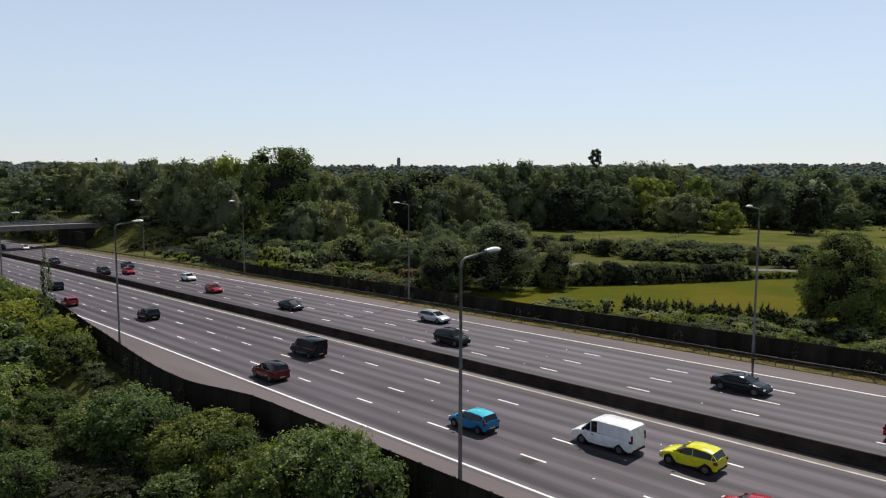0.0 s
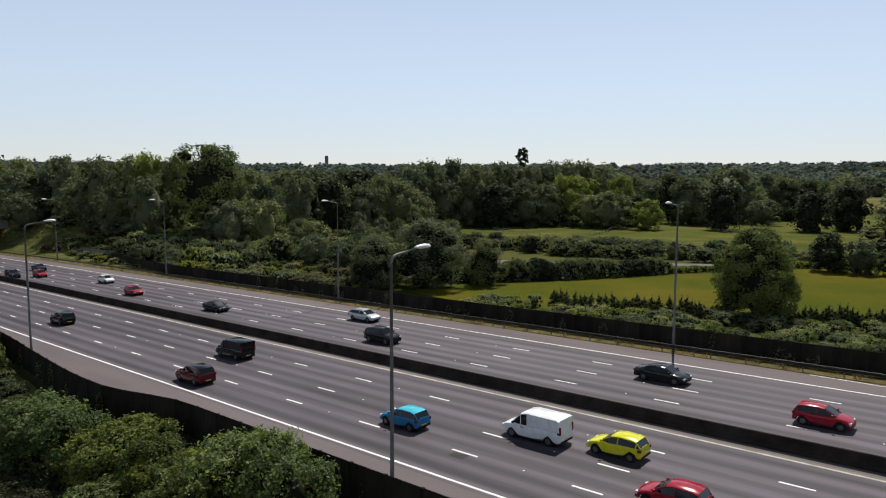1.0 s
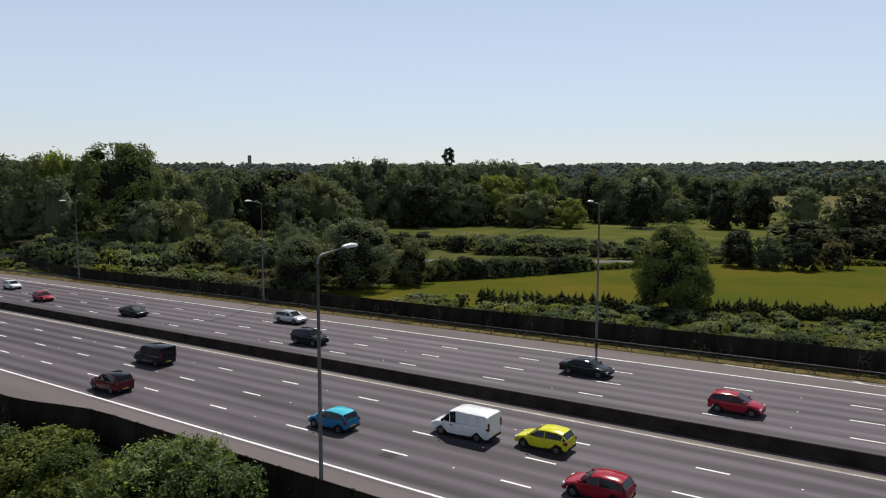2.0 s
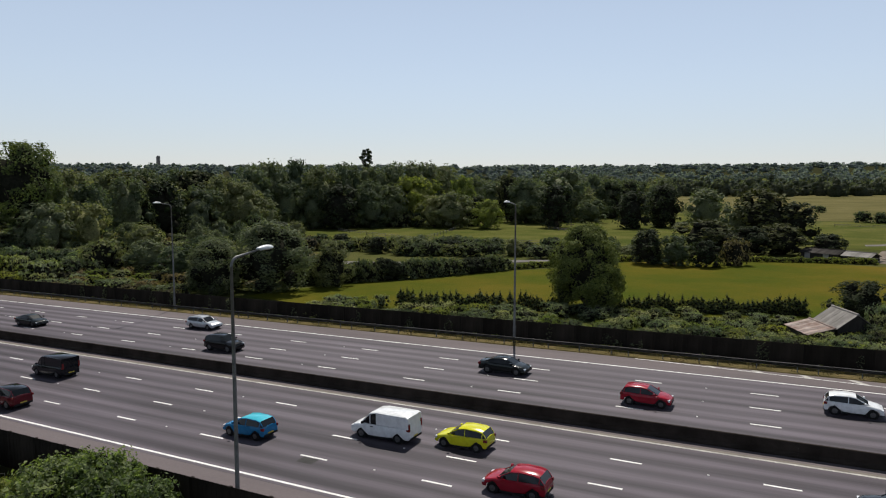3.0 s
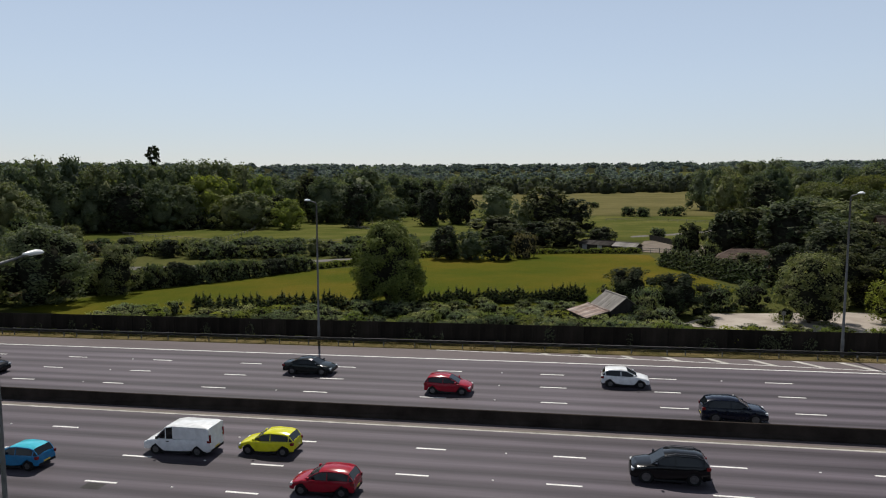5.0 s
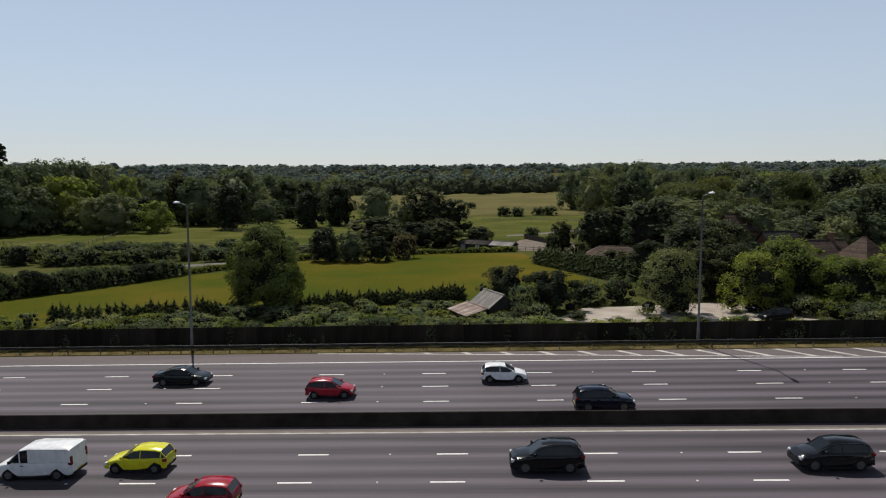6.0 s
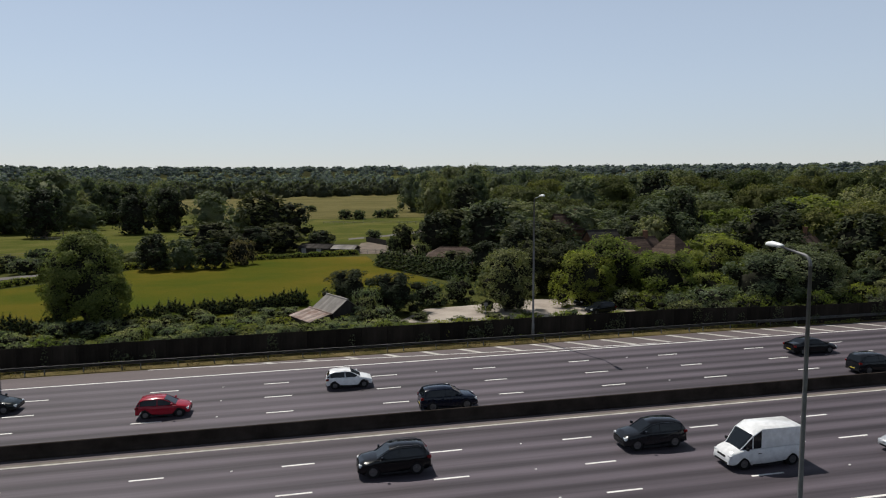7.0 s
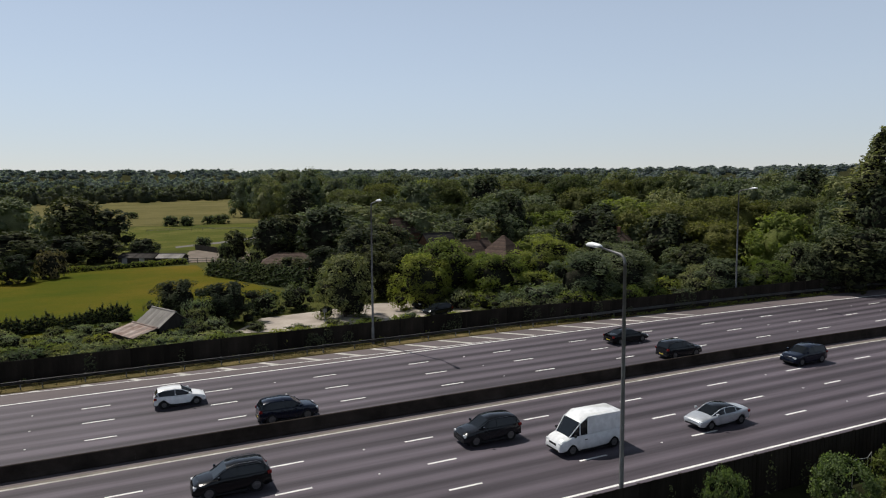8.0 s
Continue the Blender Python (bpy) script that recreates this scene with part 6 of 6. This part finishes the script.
# far carriageway, the other way
car("estate", -23.5, 29.6, 1, SILVER, "silver estate car in the slow lane", None, True)
car("suv", -13.3, 22.6, 1, BLACK, "black off-road car in the third lane")
car("saloon", -45.8, 22.5, 1, GREEN, "very dark green saloon in the third lane")
car("hatchback", -69.9, 22.6, 1, RED, "red hatchback in the third lane")
car("hatchback", -88.0, 26.3, 1, WHITE, "white hatchback in the second lane")
car("saloon", -120.4, 26.9, 1, NAVY, "dark blue saloon far along the road")
car("hatchback", -108.3, 22.6, 1, RED, "red hatchback far along the road")
car("suv", -112.5, 19.2, 1, GREY, "grey off-road car beside the central barrier")
car("saloon", -146.0, 19.4, 1, GREY, "grey saloon far along the road")
car("hatchback", -196.0, 26.4, 1, WHITE, "white car coming from under the bridge")
car("suv", -206.0, 22.8, 1, BLACK, "black car in the shade of the bridge")
car("saloon", 16.6, 26.4, 1, GREEN, "black saloon in the second lane")
car("hatchback", 29.7, 22.7, 1, RED, "red hatchback in the third lane", None)
car("hatchback", 43.3, 26.3, 1, WHITE, "white hatchback in the second lane")
car("suv", 50.1, 19.4, 1, NAVY, "dark blue off-road car beside the central barrier")
car("saloon", 85.9, 26.0, 1, BLACK, "black saloon in the second lane")
car("suv", 86.7, 19.4, 1, GREY, "grey off-road car beside the central barrier")

# parked in the gravel yard
car("suv", 77.2, 57.0, 1, BLACK, "black off-road car parked under the trees", z=terrain(77.2, 57.0) + 0.08, turn=200)
car("hatchback", 75.8, 50.2, 1, SLATE, "grey hatchback parked behind the fence", z=terrain(75.8, 50.2) + 0.08, turn=190)

# ---- buildings ----
BRICK = plain("red_brick", (0.12, 0.062, 0.042), (0.20, 0.11, 0.075), 1.5, 0.9, bumps=0.4)
TILE = plain("brown_roof_tile", (0.050, 0.034, 0.027), (0.090, 0.062, 0.050), 1.2, 0.9, spec=0.15, bumps=0.5, by_object=0.4)
SLATE_ROOF = plain("grey_sheet_roof", (0.15, 0.138, 0.128), (0.23, 0.215, 0.20), 0.8, 0.9, spec=0.15, bumps=0.2, by_object=0.3)
FELT_ROOF = plain("dark_felt_roof", (0.035, 0.032, 0.030), (0.065, 0.060, 0.056), 0.8, 0.95, spec=0.0, bumps=0.3, by_object=0.4)
RUST = plain("rusty_sheet", (0.12, 0.066, 0.048), (0.33, 0.28, 0.255), 0.7, 0.9, spec=0.15, bumps=0.3, by_object=0.4)
PALE_SHEET = plain("pale_sheet", (0.24, 0.235, 0.23), (0.36, 0.355, 0.35), 0.7, 0.6, by_object=0.3)
DARK_BOARD = plain("black_boarding", (0.022, 0.020, 0.018), (0.05, 0.045, 0.04), 1.5, 0.85, stretch=(1, 1, 0.2))
RENDER_W = plain("pale_render", (0.50, 0.48, 0.44), (0.62, 0.60, 0.56), 0.8, 0.9)
GLASS_W, n, l, b = material("window_glass", 0.08)
b.inputs["Base Color"].default_value = (0.03, 0.035, 0.04, 1)


def sheet_rows(name, parent, corners, material, count, wave):
    """A pitched roof slope as overlapping strips from eaves to ridge; corners: eaves a, eaves b, ridge b, ridge a."""
    a, b_, c, d = [Vector(v) for v in corners]
    nrm = (b_ - a).cross(d - a).normalized()
    if nrm.z < 0:
        nrm = -nrm
    for i in range(count):
        u0, u1 = i / count, min(1.0, (i + 1.12) / count)
        bm = bmesh.new()
        pts = [a.lerp(b_, u0), a.lerp(b_, u1), d.lerp(c, u1), d.lerp(c, u0)] if wave else [a.lerp(d, u0), b_.lerp(c, u0), b_.lerp(c, u1), a.lerp(d, u1)]
        lift = 0.02 + (0.014 * (i % 2))
        top = [bm.verts.new(p + nrm * (lift + 0.03)) for p in pts]
        low = [bm.verts.new(p + nrm * lift) for p in pts]
        bm.faces.new(top)
        bm.faces.new(low[::-1])
        for k in range(4):
            bm.faces.new((top[k], low[k], low[(k + 1) % 4], top[(k + 1) % 4]))
        bmesh.ops.recalc_face_normals(bm, faces=bm.faces[:])
        part(name, bm, material, parent)


def house(name, x, y, turn, length, width, eaves, ridge, wall, roof, label, hip=0.0, sheets=False, rows=12, openings=(), chimney=False, overhang=0.35, mono=False):
    """A pitched-roof building; openings: (wall side, place along it, sill, width, height, kind)."""
    z = terrain(x, y)
    ob = empty(name, Matrix.Translation((x, y, z)) @ Matrix.Rotation(radians(turn), 4, "Z"), label, "building", "")
    hl, hw = length / 2, width / 2
    bm = bmesh.new()
    back = 0.0 if mono else hw
    box(bm, -hl, hl, -hw, back, -0.5, eaves)
    part("wall", bm, wall, ob)
    if not hip:
        for s in (-1, 1):
            bm = bmesh.new()
            t = [(s * hl, -hw, eaves), (s * hl, back, eaves), (s * hl, 0, ridge)]
            a = [bm.verts.new(p) for p in t]
            c = [bm.verts.new((p[0] - s * 0.2, p[1], p[2])) for p in t]
            bm.faces.new(a)
            bm.faces.new(c[::-1])
            for k in range(3):
                bm.faces.new((a[k], c[k], c[(k + 1) % 3], a[(k + 1) % 3]))
            bmesh.ops.recalc_face_normals(bm, faces=bm.faces[:])
            part("gable", bm, wall, ob)
    o = overhang
    drop = o * (ridge - eaves) / hw
    for s in (-1,) if mono else (-1, 1):
        sheet_rows("roof_sheet" if sheets else "tile_course", ob, [(-hl - o, s * (hw + o), eaves - drop), (hl + o, s * (hw + o), eaves - drop), (hl + o - hip, 0, ridge), (-hl - o + hip, 0, ridge)], roof, rows, sheets)
        if hip:
            sheet_rows("tile_course", ob, [(s * (hl + o), -hw - o, eaves - drop), (s * (hl + o), hw + o, eaves - drop), (s * (hl + o - hip), 0.02, ridge), (s * (hl + o - hip), -0.02, ridge)], roof, rows, False)
    bm = bmesh.new()
    tube(bm, [(-hl - o + hip, 0, ridge + 0.06), (hl + o - hip, 0, ridge + 0.06)], [0.12, 0.12], 8)
    part("ridge_cap", bm, roof, ob)
    for side, u, sill, w, h, kind in openings:
        m = {"front": pose(u, -hw, 0), "back": pose(u, hw, 0, 0, 0, 180), "end": pose(hl, u, 0, 0, 0, 90), "start": pose(-hl, u, 0, 0, 0, -90)}[side]
        bm = bmesh.new()
        if kind == "door":
            box(bm, -w / 2, w / 2, -0.05, 0.02, 0, h, m)
            part("door", bm, DARK_BOARD if wall is not DARK_BOARD else PALE_SHEET, ob)
            continue
        for q in ((-w / 2 - 0.06, -w / 2), (w / 2, w / 2 + 0.06)):
            box(bm, q[0], q[1], -0.06, 0.02, sill - 0.06, sill + h + 0.06, m)
        for q in ((sill - 0.06, sill), (sill + h, sill + h + 0.06), (sill + h / 2 - 0.02, sill + h / 2 + 0.02)):
            box(bm, -w / 2, w / 2, -0.06, 0.02, q[0], q[1], m)
        fr = part("window", bm, RENDER_W, ob, "white window frame")
        bm = bmesh.new()
        box(bm, -w / 2, w / 2, -0.02, 0.01, sill, sill + h, m)
        part("pane", bm, GLASS_W, fr)
    if chimney:
        bm = bmesh.new()
        box(bm, hl * 0.5 - 0.35, hl * 0.5 + 0.35, -0.3, 0.3, ridge - 0.8, ridge + 1.1)
        box(bm, hl * 0.5 - 0.42, hl * 0.5 + 0.42, -0.37, 0.37, ridge + 1.1, ridge + 1.22)
        part("chimney", bm, BRICK, ob)
    return ob


house("shed", 43.7, 54.9, -65, 5.0, 3.8, 1.6, 3.0, DARK_BOARD, SLATE_ROOF, "old shed with a weathered grey sheet roof", sheets=True, rows=9, overhang=0.2)
house("lean_to", 41.6, 53.6, -65, 5.4, 5.2, 0.95, 1.6, DARK_BOARD, RUST, "lean-to with rusty patched sheet roofing", sheets=True, rows=8, mono=True, overhang=0.15)
house("barn", 43.2, 143.5, -28, 8.0, 5, 1.3, 2.0, DARK_BOARD, FELT_ROOF, "low black stable block with a dark felt roof", sheets=True, rows=10, openings=(("front", -2.5, 0, 1.2, 1.2, "door"), ("front", 1.5, 0, 1.2, 1.2, "door")))
house("barn", 49.8, 139.6, -28, 5.5, 4, 1.2, 1.9, DARK_BOARD, SLATE_ROOF, "small black stable with a pale grey sheet roof", sheets=True, rows=7, openings=(("front", 0.5, 0, 1.4, 1.1, "door"),))
house("bungalow", 69.6, 108.5, -14, 10.0, 7.0, 2.1, 3.5, BRICK, TILE, "brick bungalow with a hipped brown tiled roof", hip=2.6, rows=14, openings=(("front", -3.3, 0.8, 1.3, 1.0, "window"), ("front", 0, 0, 0.9, 1.9, "door"), ("front", 3.0, 0.8, 1.3, 1.0, "window"), ("start", 0, 0.9, 1.2, 1.2, "window")))
house("cabin", 63.0, 141.0, -60, 3.2, 2.2, 1.7, 1.9, DARK_BOARD, FELT_ROOF, "small brown timber cabin at the edge of the farmyard", sheets=True, rows=4)
house("house", 99.5, 88.0, 20, 9, 6.5, 3.2, 6.2, BRICK, TILE, "brick house with a steep brown tiled roof", rows=16, chimney=True, openings=(("front", -3, 0.9, 1.4, 1.2, "window"), ("front", 2.5, 0.9, 1.4, 1.2, "window")))
house("house", 105.0, 85.0, -70, 7, 6.5, 3.2, 6.8, BRICK, TILE, "brick house with a pyramid-like tiled roof", hip=3.4, rows=16, openings=(("end", 0, 0.9, 1.4, 1.2, "window"),))
house("house", 127.0, 80.0, 35, 12, 7, 3.4, 6.6, BRICK, TILE, "brick house with a brown tiled roof among trees", rows=16, chimney=True, openings=(("front", -3, 0.9, 1.4, 1.2, "window"), ("front", 3, 0.9, 1.4, 1.2, "window")))
house("house", 101.6, 108.0, 12, 7, 6, 3.2, 6.2, BRICK, FELT_ROOF, "brick house with a dark roof among the trees", rows=16, openings=(("front", -2.5, 0.9, 1.4, 1.2, "window"), ("front", 2.0, 0.9, 1.4, 1.2, "window")))
house("house", 107.5, 142.0, 5, 8, 7, 4.4, 8.0, BRICK, TILE, "brick house with a tall chimney behind the trees", rows=16, chimney=True, openings=(("front", 0, 0.9, 1.4, 1.2, "window"),))
house("house", 106.0, 158.8, -16, 13, 7, 3.6, 5.8, BRICK, TILE, "brick house with a brown tiled roof behind the trees", rows=16, chimney=True, openings=(("front", 0, 0.9, 1.4, 1.2, "window"),))


# ---- paddock rails, poles and yard things ----
def post_rail(points, label, step=2.4):
    run = new("paddock_fence")
    tagged(run, label, "fence", kind="structure")
    bm = bmesh.new()
    box(bm, -0.06, 0.06, -0.05, 0.05, -0.3, 1.25)
    pm = mesh_of("paddock_post", bm, FENCE_GREY)
    for (xa, ya), (xb, yb) in zip(points, points[1:]):
        n_ = max(1, int(math.hypot(xb - xa, yb - ya) / step))
        last = None
        for i in range(n_ + 1):
            x, y = xa + (xb - xa) * i / n_, ya + (yb - ya) * i / n_
            p = Vector((x, y, terrain(x, y)))
            o = new("post", pm)
            o.parent, o.location = run, p
            if last is not None:
                for h in (0.6, 1.1):
                    b_ = bmesh.new()
                    tube(b_, [last + Vector((0, 0, h)), p + Vector((0, 0, h))], [0.05, 0.05], 4)
                    part("rail", b_, FENCE_GREY, run)
            last = p
    return run


post_rail([(-110, 175), (-62, 150), (-20, 152)], "grey post-and-rail fence along the pasture", 4)
post_rail([(-62, 150), (-72, 190), (-96, 250)], "grey post-and-rail fence dividing the pasture", 4)
post_rail([(-20, 152), (-30, 200), (-45, 215)], "grey post-and-rail fence dividing the pasture", 4)
post_rail([(48, 262), (72, 258), (96, 236)], "dark post-and-rail fence across the green pasture", 4)
post_rail([(51, 136), (60, 131.5)], "low rail fence beside the farmyard", 2)

WOOD_POLE = plain("pole_timber", (0.09, 0.07, 0.05), (0.16, 0.13, 0.10), 2.0, 0.9)
for x, y in ((-8.0, 124.0), (86.0, 205.0)):
    pole = empty("utility_pole", Matrix.Translation((x, y, terrain(x, y))), "brown timber utility pole standing in the hedge", "pole", "utility poles")
    bm = bmesh.new()
    tube(bm, [(0, 0, -0.5), (0, 0, 8.0)], [0.14, 0.10], 10)
    part("shaft", bm, WOOD_POLE, pole)
    bm = bmesh.new()
    box(bm, -0.7, 0.7, -0.05, 0.05, 7.4, 7.52)
    part("crossarm", bm, WOOD_POLE, pole)

sign = empty("yard_sign", Matrix.Translation((61.2, 50.5, terrain(61.2, 50.5))), "small grey notice board on a post in the yard", "sign")
bm = bmesh.new()
tube(bm, [(0, 0, -0.2), (0, 0, 2.1)], [0.04, 0.04], 8)
part("post", bm, STEEL, sign)
bm = bmesh.new()
box(bm, -0.22, 0.22, -0.06, -0.03, 1.65, 2.05)
part("board", bm, SLATE_ROOF, sign)

# a boarded wall along the back of the farmyard
wall = empty("yard_wall", Matrix.Translation((57.4, 170, terrain(57.4, 170))), "dark boarded wall along the farmyard", "wall")
for i in range(14):
    a, c = Vector((57.4, 170, 0)).lerp(Vector((66, 141, 0)), i / 14), Vector((57.4, 170, 0)).lerp(Vector((66, 141, 0)), (i + 1) / 14)
    bm = bmesh.new()
    box(bm, 0, (c - a).length - 0.03, -0.04, 0.04, -0.3, 1.5 + 0.03 * (i % 2))
    q = part("panel", bm, DARK_BOARD, wall)
    q.matrix_local = Matrix.Translation((a.x - 57.4, a.y - 170, 0)) @ Matrix.Rotation(math.atan2(c.y - a.y, c.x - a.x), 4, "Z")

# low handrails at the foot of the near fence
for x, y, top in ((-1.6, -7.4, -0.22), (75.9, -6.0, 2.1)):
    z = terrain(x, y)
    rail_ = empty("handrail", Matrix.Translation((x, y, top)), "thin grey tubular handrail below the near fence", "handrail", "handrails")
    for nm, dz in (("top_rail", 0.0), ("mid_rail", -0.5)):
        bm = bmesh.new()
        pts = [(-0.9, 0, dz + 0.02), (0.3, 0, dz - 0.03), (0.9, 0.2, dz + 0.12)][:3 if dz == 0 else 2]
        tube(bm, pts, [0.016] * len(pts), 8)
        part(nm, bm, STEEL, rail_)
    for px, py in ((-0.9, 0), (0.3, 0), (0.9, 0.2)):
        bm = bmesh.new()
        tube(bm, [(px, py, z - top - 0.3), (px, py, 0.12 if px > 0.8 else 0.0)], [0.016] * 2, 8)
        part("post", bm, STEEL, rail_)

# far landmarks
tower = empty("water_tower", Matrix.Translation((40 - 2300 * math.sin(radians(49.7)), -30 + 2300 * math.cos(radians(49.7)), 56)), "grey block tower on the horizon", "tower")
bm = bmesh.new()
box(bm, -4, 4, -4, 4, 0, 33)
bmesh.ops.bevel(bm, geom=bm.edges[:], offset=0.6, segments=1)
part("shaft", bm, BRIDGE_CONCRETE, tower)
bm = bmesh.new()
box(bm, -3, 3, -3, 3, 33, 36)
part("top", bm, BRIDGE_CONCRETE, tower)
for b_, d, w in ((51.8, 900, 26), (54.6, 900, 14), (47.0, 900, 20), (71.5, 480, 9), (-30.0, 1000, 16)):
    x, y = 40 - d * math.sin(radians(b_)), -30 + d * math.cos(radians(b_))
    house("warehouse", x, y, -b_, w * 2, 16, 0.010 * d, 0.012 * d + 4, PALE_SHEET, PALE_SHEET, "pale distant warehouse roof among the trees", sheets=True, rows=4)
